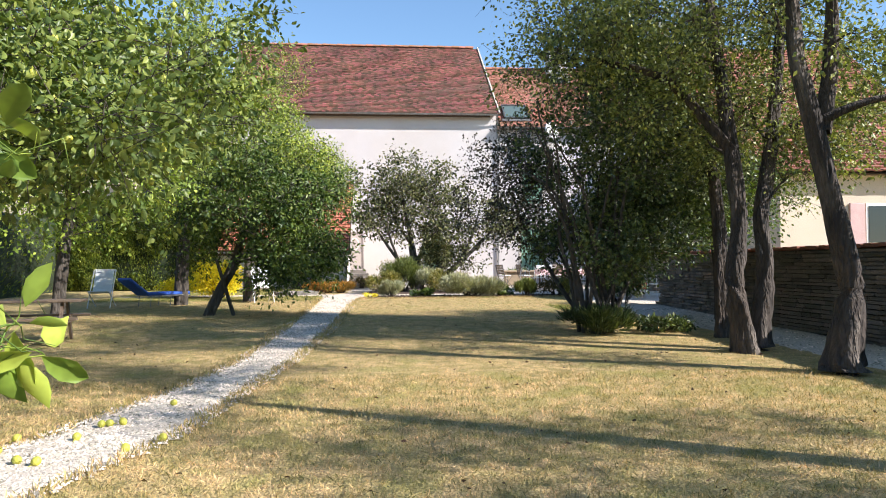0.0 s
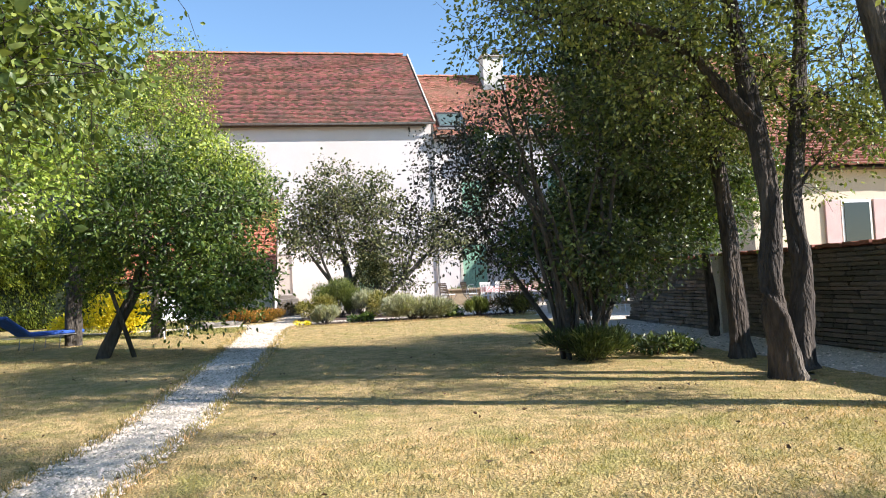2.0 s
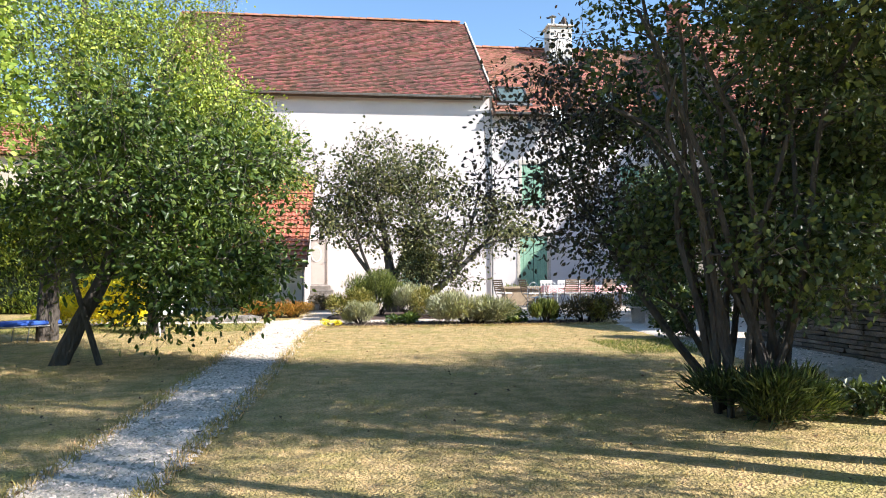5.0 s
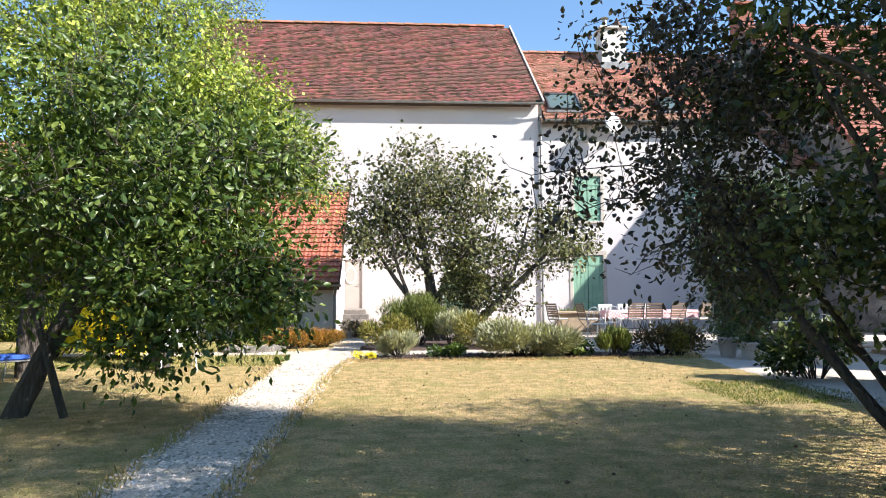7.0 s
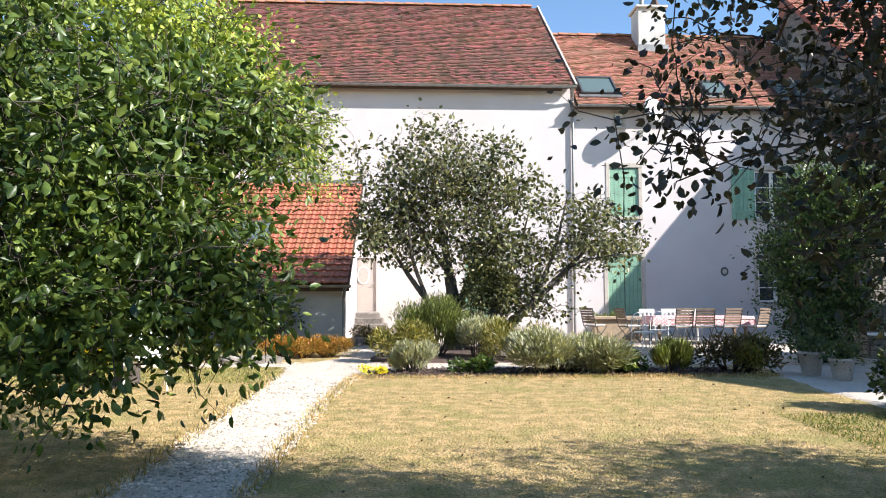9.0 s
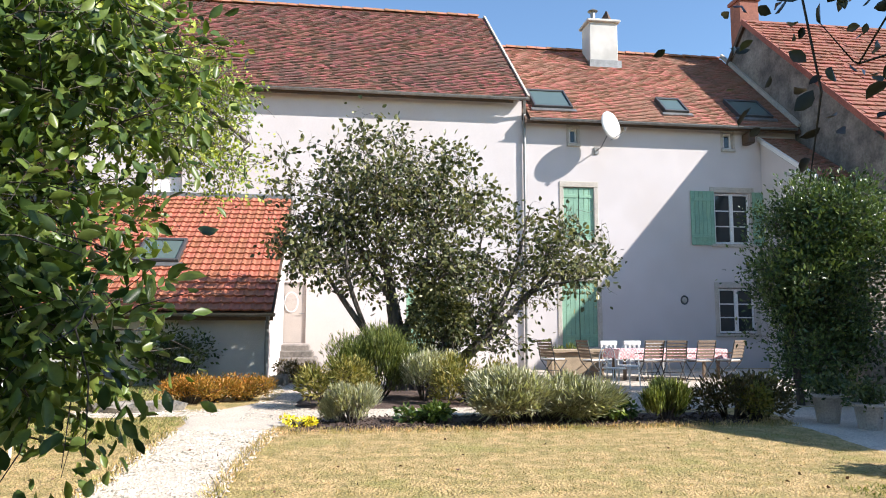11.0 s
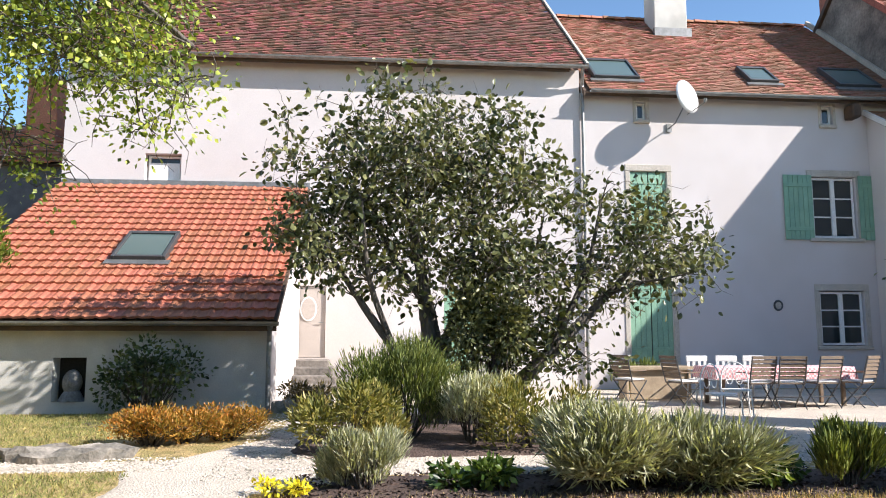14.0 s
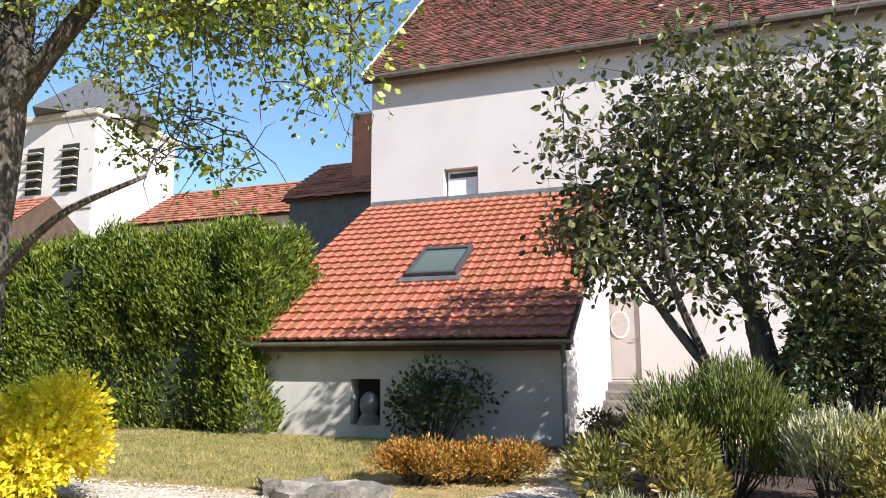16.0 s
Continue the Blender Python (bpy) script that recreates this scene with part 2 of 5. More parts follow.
def plank(p, q, w, h, bm=None):
    """A square bar from p to q, w wide and h thick."""
    p, q = Vector(p), Vector(q)
    d = q - p
    bm = bm or bmesh.new()
    m = Matrix.Translation((p + q) / 2) @ d.to_track_quat("Z", "Y").to_matrix().to_4x4() @ Matrix.Diagonal((w, h, d.length, 1))
    bmesh.ops.create_cube(bm, size=1, matrix=m)
    return bm


def finer(path, rng, n=5, wob=0.02):
    """A path with n steps for each one, wandering a little."""
    P, R = np.array([p for p, r in path], float), np.array([r for p, r in path])
    k = len(P)
    f = np.linspace(0, k - 1, (k - 1) * n + 1)
    Q = np.stack([np.interp(f, np.arange(k), P[:, d]) for d in range(3)], 1)
    S = np.interp(f, np.arange(k), R)
    for _ in range(3):
        Q[1:-1] = 0.25 * Q[:-2] + 0.5 * Q[1:-1] + 0.25 * Q[2:]
        S[1:-1] = 0.25 * S[:-2] + 0.5 * S[1:-1] + 0.25 * S[2:]
    Q[1:-1] += rng.normal(size=Q[1:-1].shape) * S[1:-1, None] * wob
    return [(tuple(p), r * rng.uniform(0.95, 1.05)) for p, r in zip(Q, S)]


def tubes(paths, sides=6, ridge=0.0):
    """Verts and faces of tapered tubes along paths of (point, radius)."""
    V, F = [], []
    for path in paths:
        base = len(V)
        for i, (p, r) in enumerate(path):
            reach = 3 if ridge else 1
            a = Vector(path[max(i - reach, 0)][0])
            b = Vector(path[min(i + reach, len(path) - 1)][0])
            q = (b - a).to_track_quat("Z", "Y")
            for k in range(sides):
                an = 2 * math.pi * k / sides
                rr = r * (1 + ridge * (math.sin(3 * an + i * 0.10) + 0.7 * math.sin(5 * an - i * 0.06) + 0.5 * math.sin(11 * an + 1.3 * math.sin(i * 0.5))) + ridge * noise.noise(Vector(p) * 3 + Vector((an * 1.3, 0, 0))))
                V.append(Vector(p) + q @ Vector((rr * math.cos(an), rr * math.sin(an), 0)))
        for i in range(len(path) - 1):
            for k in range(sides):
                k2 = (k + 1) % sides
                F.append((base + i * sides + k, base + i * sides + k2, base + (i + 1) * sides + k2, base + (i + 1) * sides + k))
        F.append(tuple(base + (len(path) - 1) * sides + k for k in range(sides)))
    return V, F


def leaves(name, P, D, size, width, material, parent, rng, fold=0.25, label="", rounded=False):
    """A mesh of folded leaves at P that point along D."""
    n = len(P)
    D = D / np.maximum(np.linalg.norm(D, axis=1, keepdims=True), 1e-6)
    S = rng.normal(size=(n, 3))
    S -= (S * D).sum(1, keepdims=True) * D
    S /= np.maximum(np.linalg.norm(S, axis=1, keepdims=True), 1e-6)
    N = np.cross(D, S)
    s = size * rng.uniform(0.6, 1.3, (n, 1))
    if rounded:
        N = N * fold * 0.4
        outline = [P] + [P + s * (f * D + q * width * S + N) for f, q in ((0.22, 0.72), (0.5, 1.0), (0.78, 0.62))] + [P + s * D - 0.5 * s * N]
        outline += [P + s * (f * D - q * width * S + N) for f, q in ((0.78, 0.62), (0.5, 1.0), (0.22, 0.72))]
        tris = [0, 1, 2, 0, 2, 4, 2, 3, 4, 0, 4, 6, 4, 5, 6, 0, 6, 7]
    else:
        outline = [P, P + s * (0.45 * D + width * S + fold * 0.4 * N), P + s * D, P + s * (0.45 * D - width * S + fold * 0.4 * N)]
        tris = [0, 1, 2, 0, 2, 3]
    V = np.stack(outline, 1).reshape(-1, 3)
    k, m = len(outline), len(tris)
    me = bpy.data.meshes.new(name)
    me.vertices.add(k * n)
    me.vertices.foreach_set("co", V.astype(np.float32).ravel())
    me.loops.add(m * n)
    me.loops.foreach_set("vertex_index", (np.arange(n)[:, None] * k + np.array(tris)).astype(np.int32).ravel())
    me.polygons.add(m // 3 * n)
    me.polygons.foreach_set("loop_start", np.arange(0, m * n, 3, dtype=np.int32))
    me.update(calc_edges=True)
    return link(name, me, material, parent, label)


def limb(rng, a, b, r0, r1, wob=0.12, n=6, sag=0.0):
    """A wandering tapered branch from a to b."""
    a, b = np.array(a, float), np.array(b, float)
    ln = np.linalg.norm(b - a)
    out, off = [], np.zeros(3)
    for i in range(n + 1):
        f = i / n
        if 0 < i < n:
            off = off * 0.6 + rng.normal(size=3) * wob * ln / n
        bend = math.sin(f * math.pi) * ln * 0.10
        p = a + (b - a) * f + off * (0 if i in (0, n) else 1) + np.array([0, 0, bend - sag * f * f])
        out.append((tuple(p), r0 + (r1 - r0) * f))
    return out


def in_blob(rng, blobs, n):
    """Points in the outer part of ellipsoids (cx, cy, cz, rx, ry, rz, weight)."""
    w = np.array([b[6] for b in blobs], float)
    pick = rng.choice(len(blobs), n, p=w / w.sum())
    v = rng.normal(size=(n, 3))
    v /= np.linalg.norm(v, axis=1, keepdims=True)
    r = rng.uniform(0.12, 1.0, (n, 1)) ** 0.5
    r *= rng.uniform(0.85, 1.12, (n, 1))
    B = np.array([b[:6] for b in blobs])[pick]
    return B[:, :3] + v * r * B[:, 3:]


def tree(name, label, stems, blobs, tips, per, leaf, width, material, bark, seed, spread=0.26, twig=0.006, droop=0.3, category="tree", bare=0.0, floor=None, bough=8, rounded=False):
    """stems: paths of (point, radius) from the ground up; tips: twig ends in the blobs; per: leaves at each."""
    rng = np.random.default_rng(seed)
    base = stems[0][0][0]
    root = thing(name, label, category, base)
    inv = np.array(base)
    V, F = tubes([finer([(tuple(np.array(p) - inv), r) for p, r in s], rng) for s in stems], 26, 0.12)
    raw("trunk", V, F, bark, root, smooth=True)
    nodes = [(np.array(p), r) for s in stems for p, r in s[1:]]
    boughs = in_blob(rng, blobs, max(2, tips // bough))
    T = boughs[rng.integers(0, len(boughs), tips)] + np.clip(rng.normal(size=(tips, 3)), -1.5, 1.5) * np.array([1.6, 1.6, 0.95]) * spread
    if floor is not None:
        T[:, 2] = np.maximum(T[:, 2], floor + rng.uniform(0, 0.4, tips))
    NP, NR = [n[0] for n in nodes], [n[1] for n in nodes]
    paths = []
    order = np.argsort([min(np.linalg.norm(t - p) for p in NP) for t in T])
    big = set(order[:: max(1, tips // 14)])
    for i in sorted(order, key=lambda k: (k not in big, np.linalg.norm(T[k] - NP[-1]))):
        t = T[i]
        d = np.linalg.norm(np.array(NP) - t, axis=1) + 0.8 * np.maximum(0, np.array(NP)[:, 2] - t[2])
        j = int(np.argmin(d))
        r0 = min(NR[j] * 0.7, 0.014 + 0.027 * d[j])
        pth = limb(rng, NP[j], t, max(r0, twig), twig * 0.7, n=5 if i in big else 4)
        paths.append(pth)
        for p, r in pth[2:-1]:
            if i in big or rng.random() < 0.4:
                NP.append(np.array(p))
                NR.append(r)
    # fine twigs round each tip
    for t in np.concatenate([T, T[::2]]):
        e = t + rng.normal(size=3) * spread * 1.3
        paths.append([(tuple(t), twig * 0.7), (tuple((t + e) / 2 + rng.normal(size=3) * 0.04), twig * 0.6), (tuple(e), twig * 0.3)])
    V, F = tubes([[(tuple(np.array(p) - inv), r) for p, r in s] for s in paths], 4)
    tagged(raw("branchwork", V, F, bark, root, smooth=True), kind="stuff")
    leafy = T[rng.random(len(T)) >= bare]
    C = np.repeat(leafy, per, axis=0)
    O = np.clip(rng.normal(size=C.shape), -1.7, 1.7) * spread * rng.uniform(0.5, 1.3, (len(leafy), 1)).repeat(per, axis=0)
    D = O / spread + rng.normal(size=C.shape) * 0.8 + np.array([0, 0, -droop])
    leaves("crown", C + O - inv, D, leaf, width, material, root, rng, rounded=rounded)
    return root


def shrub(name, label, x, y, rx, ry, h, n, leaf, width, material, seed, upright=0.0, group="", z=None, lumps=9, category="shrub"):
    """A low plant: lumps of leaves or upright blades on thin stems."""
    rng = np.random.default_rng(seed)
    z = gz(y) if z is None else z
    root = thing(name, label, category, (x, y, z), 0, group)
    k = max(lumps, 3)
    c = np.stack([rng.uniform(-0.75, 0.75, k) * rx, rng.uniform(-0.75, 0.75, k) * ry, rng.uniform(0.35, 0.8, k) * h], 1)
    c[:, 2] *= 1.1 - 0.5 * (np.abs(c[:, 0]) / rx) ** 2
    paths = []
    for p in c:
        for q in range(3):
            e = p + rng.normal(size=3) * np.array([0.15 * rx, 0.15 * ry, 0.06 * h])
            paths.append(limb(rng, (p[0] * 0.25, p[1] * 0.25, 0), e, 0.012, 0.004, n=4))
    V, F = tubes(paths, 5)
    tagged(raw("stemwork", V, F, BARKDARK, root), kind="stuff")
    P = c[rng.integers(0, k, n)]
    R = np.array([0.34 * rx, 0.34 * ry, 0.26 * h])
    v = rng.normal(size=(n, 3))
    v /= np.linalg.norm(v, axis=1, keepdims=True)
    P = P + v * R * rng.uniform(0.45, 1.25, (n, 1))
    P[:, 2] = np.clip(P[:, 2], 0.02, None)
    D = v * (1 - upright) + rng.normal(size=(n, 3)) * 0.5 * (1 - upright * 0.6)
    D[:, 2] += 2.2 * upright
    if upright:
        D[:, 0] += 0.9 * upright * P[:, 0] / rx
        D[:, 1] += 0.9 * upright * P[:, 1] / ry
    leaves("foliage", P, D, leaf, width, material, root, rng)
    return root


def uneven(xs0, xs1, ys, z, rng, jag=0.06, rise=0.012):
    """A strip of ground cover between two wavy edges."""
    V, F = [], []
    for i, y in enumerate(ys):
        a, b = xs0[i] + rng.uniform(-jag, jag), xs1[i] + rng.uniform(-jag, jag)
        for k in range(7):
            x = (a, a + 0.12, a + (b - a) * 0.28, (a + b) / 2, a + (b - a) * 0.72, b - 0.12, b)[k]
            V.append((x, y, gz(y) + z + (0 if k in (0, 6) else rise * rng.uniform(0.6, 1.4))))
        V[-1] = (V[-1][0], V[-1][1], gz(y) - 0.01)
        V[-7] = (V[-7][0], V[-7][1], gz(y) - 0.01)
    for k in range(7):
        V[k] = (V[k][0], V[k][1], gz(ys[0]) - 0.01)
        V[-1 - k] = (V[-1 - k][0], V[-1 - k][1], gz(ys[-1]) - 0.01)
    for i in range(len(ys) - 1):
        for k in range(6):
            F.append((i * 7 + k, i * 7 + k + 1, i * 7 + k + 8, i * 7 + k + 7))
    return V, F

# ---- ground ----
rng = np.random.default_rng(3)
gv, gf = [], []
gxs = [-400, -120, -40, -16] + [-14 + 2 * i for i in range(16)] + [20, 40, 120, 400]
gys = [-400, -120, -40, -12] + [-10 + 2 * i for i in range(21)] + [40, 60, 120, 400]
for yy in gys:
    for xx in gxs:
        gv.append((xx, yy, gz(yy) - (0.3 if abs(xx) > 100 or abs(yy) > 100 else 0)))
nx = len(gxs)
for i in range(len(gys) - 1):
    for j in range(nx - 1):
        gf.append((i * nx + j, i * nx + j + 1, (i + 1) * nx + j + 1, (i + 1) * nx + j))
tagged(raw("ground", gv, gf, GRASS), "sun-dried lawn with straw and green patches", "lawn", kind="structure")

# gravel path, yard and side strip
PY = [-3, 0, 3, 6.4, 8.1, 10.4, 14.8, 18.7, 22, 25.4]
PL = [-7.0, -5.2, -3.9, -2.75, -2.3, -1.95, -1.87, -1.89, -1.9, -1.95]
PR = [-5.6, -3.7, -2.7, -1.62, -1.45, -1.18, -0.94, -0.84, -0.78, -0.5]
ys = np.arange(-3, 25.5, 0.25)
V, F = uneven(np.interp(ys, PY, PL), np.interp(ys, PY, PR), ys, 0.004, rng)
tagged(raw("garden_path", V, F, GRAVEL), "pale crushed gravel path across the lawn", "path", kind="structure")
ys = np.arange(24.6, 36.9, 0.3)
V, F = uneven(np.interp(ys, [24.6, 26, 27.0, 28.2, 31, 37], [-1.85, -2.2, -1.5, -0.95, -1.0, -1.3]), np.interp(ys, [24.6, 25.5, 26, 26.3, 37], [-0.6, 0.6, 5.5, 15, 15]), ys, -0.002, rng, 0.05, 0.01)
tagged(raw("gravel_yard", V, F, GRAVEL), "pale gravel terrace before the white house", "terrace", kind="structure")
ys = np.arange(-6, 26.2, 0.3)
V, F = uneven(np.interp(ys, [-6, 8, 12, 15, 20, 24, 26.2], [6.0, 6.2, 6.3, 6.0, 6.1, 6.5, 7.2]), np.interp(ys, [-6, 17, 19, 26.2], [7.8, 7.8, 10, 13]), ys, 0.003, rng, 0.06)
tagged(raw("side_gravel", V, F, GRAVEL), "gravel strip along the stone boundary wall", "path", kind="structure")
ys = np.arange(25.8, 26.7, 0.2)
V, F = uneven(np.full(len(ys), -9.0), np.full(len(ys), -1.9), ys, -0.004, rng, 0.12, 0.012)
tagged(raw("side_path", V, F, GRAVEL), "narrow gravel path off the main path", "path", kind="structure")
ys = np.arange(24.15, 25.5, 0.15)
V, F = uneven(np.interp(ys, [24.1, 25.5], [-0.4, 0.1]), np.interp(ys, [24.1, 25.5], [6.2, 6.4]), ys, 0.006, rng, 0.22, 0.02)
tagged(raw("front_bed", V, F, SOIL), "low planting bed of brown mulch along the lawn", "flower bed", kind="structure")
ys = np.arange(26.4, 30.2, 0.2)
V, F = uneven(np.interp(ys, [26.4, 30], [-0.4, -0.2]), np.interp(ys, [26.4, 27, 30], [3.4, 3.9, 4.0]), ys, 0.02, rng, 0.25, 0.03)
tagged(raw("back_bed", V, F, SOIL), "raised planting bed round the lilac", "flower bed", kind="structure")
ys = np.arange(29.2, 31.3, 0.2)
V, F = uneven(np.full(len(ys), -3.9), np.full(len(ys), -1.35), ys, -0.004, rng, 0.15, 0.014)
tagged(raw("lean_to_bed", V, F, SOIL), "narrow bed at the foot of the lean-to", "flower bed", kind="structure")

# loose stones
def pebbles(name, label, n, pick, size, seed):
    r = np.random.default_rng(seed)
    V, F = [], []
    for i in range(n):
        x, y = pick(r)
        s = size * r.uniform(0.5, 1.6)
        z = gz(y) + 0.012
        b = len(V)
        sx, sy, sz = s * r.uniform(0.6, 1.3), s * r.uniform(0.6, 1.3), s * r.uniform(0.35, 0.7)
        a = r.uniform(0, 6.28)
        c, q = math.cos(a), math.sin(a)
        for dx, dy, dz in ((1, 0, 0), (0.2, 1, 0), (-1, 0.1, 0), (-0.1, -1, 0), (0.1, 0.1, 1)):
            V.append((x + sx * (c * dx - q * dy), y + sy * (q * dx + c * dy), z + sz * dz))
        F += [(b, b + 1, b + 4), (b + 1, b + 2, b + 4), (b + 2, b + 3, b + 4), (b + 3, b, b + 4)]
    return tagged(raw(name, V, F, PEBBLE), label, "gravel", kind="stuff")


def on_path(r):
    y = 24.4 * r.random() ** 1.15
    return r.normal(0, 0.02) + np.interp(y, PY, PL) - 0.06 + (np.interp(y, PY, PR) - np.interp(y, PY, PL) + 0.12) * r.random(), y


pebbles("path_gravel", "loose pale stones on the path", 32000, on_path, 0.02, 5)
pebbles("yard_gravel", "loose pale stones in the yard", 14000, lambda r: (r.uniform(-1.2, 6.3), r.uniform(25.3, 31)), 0.014, 6)
pebbles("side_path_gravel", "loose pale stones on the side path", 4000, lambda r: (r.uniform(-8, -1.6), r.uniform(25.8, 26.65)), 0.013, 8)
pebbles("strip_gravel", "loose stones beside the boundary wall", 4000, lambda r: (r.uniform(6.2, 7.7), r.uniform(3, 19)), 0.022, 7)


# grass blades
def blades(name, label, n, x0, x1, y0, y1, seed, size, power=1.0, material=None, keep=None):
    r = np.random.default_rng(seed)
    X = r.uniform(x0, x1, n)
    Y = y0 + (y1 - y0) * r.random(n) ** power
    L, R = np.interp(Y, PY, PL), np.interp(Y, PY, PR)
    ok = (X < L) | (X > R)
    if keep is not None:
        ok &= keep(X, Y)
    X, Y = X[ok], Y[ok]
    P = np.stack([X, Y, 0.018 * np.clip(Y, -12, 30)], 1)
    D = r.normal(size=P.shape) * 0.75
    D[:, 2] = np.abs(D[:, 2]) + 0.45
    ob = leaves(name, P, D, size, 0.07, material or BLADE, None, r, 0.1)
    return tagged(ob, label, "grass", kind="stuff")


blades("lawn_grass", "short dry lawn grass", 170000, -7, 6.2, 0.4, 24.2, 11, 0.034, 1.35)
blades("weed_patch", "green clover patch in the dry lawn", 5000, 4.6, 6.4, 18.2, 20.4, 14, 0.05, material=L_HEDGE)
blades("lawn_grass", "greener short lawn grass before the lean-to", 60000, -9, -1.9, 23.5, 31, 12, 0.06, material=GREENBLADE, keep=lambda X, Y: (Y < 25.7) | ((Y > 26.8) & (X < -3)))
edge = np.random.default_rng(13)
P = np.concatenate([np.stack([np.interp(q, PY, s) + edge.normal(0, 0.06, len(q)), q, 0.018 * q], 1) for s in (PL, PR) for q in [edge.uniform(3, 24.4, 4500)]])
D = edge.normal(size=P.shape) * 0.6
D[:, 2] = np.abs(D[:, 2]) + 0.7
tagged(leaves("edge_grass", P, D, 0.075, 0.06, BLADE, None, edge, 0.1), "longer grass along the edges of the path", "grass", kind="stuff")

blades("lawn_grass", "short dry lawn grass", 70000, -5, 5.5, 1.5, 9, 16, 0.045, 1.0)
fe = np.random.default_rng(17)
P = np.stack([fe.uniform(-0.6, 6.6, 4200), 24.15 + fe.normal(0, 0.16, 4200), np.full(4200, 0.435)], 1)
D = fe.normal(size=P.shape) * 0.6
D[:, 2] = np.abs(D[:, 2]) + 0.7
tagged(leaves("edge_grass", P, D, 0.065, 0.06, BLADE, None, fe, 0.1), "green grass fringe along the flower bed", "grass", kind="stuff")
P = np.stack([fe.uniform(-0.3, 6.2, 3000), fe.uniform(24.2, 25.5, 3000), np.full(3000, 0.475)], 1)
tagged(leaves("bed_mulch", P, fe.normal(size=P.shape) * np.array([1, 1, 0.3]), 0.06, 0.2, SOIL, None, fe, 0.4), "brown bark mulch and dead leaves in the bed", "mulch", kind="stuff")
lit = np.random.default_rng(15)
P = np.stack([lit.uniform(-6, 6, 450), 1.5 + 22 * lit.random(450) ** 1.3, np.zeros(450)], 1)
P[:, 2] = 0.018 * P[:, 1] + 0.03
D = lit.normal(size=P.shape) * np.array([1, 1, 0.25])
tagged(leaves("fallen_leaves", P, D, 0.045, 0.3, mat("dead_leaf", (0.16, 0.09, 0.04), (0.08, 0.05, 0.03), 4, 0.8, 0, 30, island=0.4), None, lit, 0.5), "dry brown leaves scattered on the lawn", "leaves", kind="stuff")

# ---- buildings ----
WY = 36.7


def holed_wall(name, x0, x1, z0, z1, y, thick, holes, material, parent, label=""):
    """A wall facing -y with rectangular holes (x0, x1, z0, z1)."""
    xs = sorted({x0, x1, *[h[0] for h in holes], *[h[1] for h in holes]})
    zs = sorted({z0, z1, *[h[2] for h in holes], *[h[3] for h in holes]})
    bm = bmesh.new()
    grid = {}
    inside = lambda cx, cz: any(h[0] < cx < h[1] and h[2] < cz < h[3] for h in holes)
    for i in range(len(xs) - 1):
        for k in range(len(zs) - 1):
            if not inside((xs[i] + xs[i + 1]) / 2, (zs[k] + zs[k + 1]) / 2):
                vs = []
                for a, c in ((i, k), (i + 1, k), (i + 1, k + 1), (i, k + 1)):
                    if (a, c) not in grid:
                        grid[(a, c)] = bm.verts.new((xs[a], y, zs[c]))
                    vs.append(grid[(a, c)])
                bm.faces.new(vs)
    r = bmesh.ops.extrude_face_region(bm, geom=bm.faces[:])
    bmesh.ops.translate(bm, vec=(0, thick, 0), verts=[v for v in r["geom"] if isinstance(v, bmesh.types.BMVert)])
    bmesh.ops.recalc_face_normals(bm, faces=bm.faces[:])
    return part(name, bm, material, parent, label)


def prism(pts, x0, x1):
    """A solid with a profile in y and z, drawn out along x."""
    bm = bmesh.new()
    a = [bm.verts.new((x0, y, z)) for y, z in pts]
    b = [bm.verts.new((x1, y, z)) for y, z in pts]
    n = len(pts)
    bm.faces.new(a)
    bm.faces.new(b[::-1])
    for i in range(n):
        bm.faces.new((a[i], b[i], b[(i + 1) % n], a[(i + 1) % n]))
    bmesh.ops.recalc_face_normals(bm, faces=bm.faces[:])
    return bm


def tiled(name, x0, x1, eave, ridge, w, course, material, parent, seed, slip0=0.0, slip1=0.0, thick=0.022, label=""):
    """Courses of overlapping tiles on the slope from eave (y, z) to ridge (y, z), joined into one part."""
    r = np.random.default_rng(seed)
    dy, dz = ridge[0] - eave[0], ridge[1] - eave[1]
    ln = math.hypot(dy, dz)
    ty, tz = dy / ln, dz / ln
    ny, nz = -tz, ty
    V, F = [], []
    rows = int(ln / course)
    for i in range(rows):
        f = i / rows
        a0, a1 = x0 + slip0 * f, x1 - slip1 * f
        s = i * course
        x = a0 - (w / 2 if i % 2 else 0)
        while x < a1:
            q0, q1 = max(x, a0), min(x + w * 0.96, a1)
            x += w
            if q1 - q0 < 0.03:
                continue
            lift = thick * r.uniform(1.0, 2.0)
            sl = r.normal(0, 0.008)
            b = len(V)
            for sx, hh in ((q0, lift), (q1, lift + r.normal(0, 0.004))):
                for st, h in ((s + sl, hh), (s + course * 1.3, 0.006), (s + sl, hh - thick)):
                    V.append((sx, eave[0] + ty * st + ny * h, eave[1] + tz * st + nz * h))
            F += [(b, b + 3, b + 4, b + 1), (b + 2, b + 5, b + 3, b), (b, b + 1, b + 2), (b + 3, b + 5, b + 4)]
    ob = raw(name, V, F, material, parent, label)
    return tagged(ob, kind="stuff")


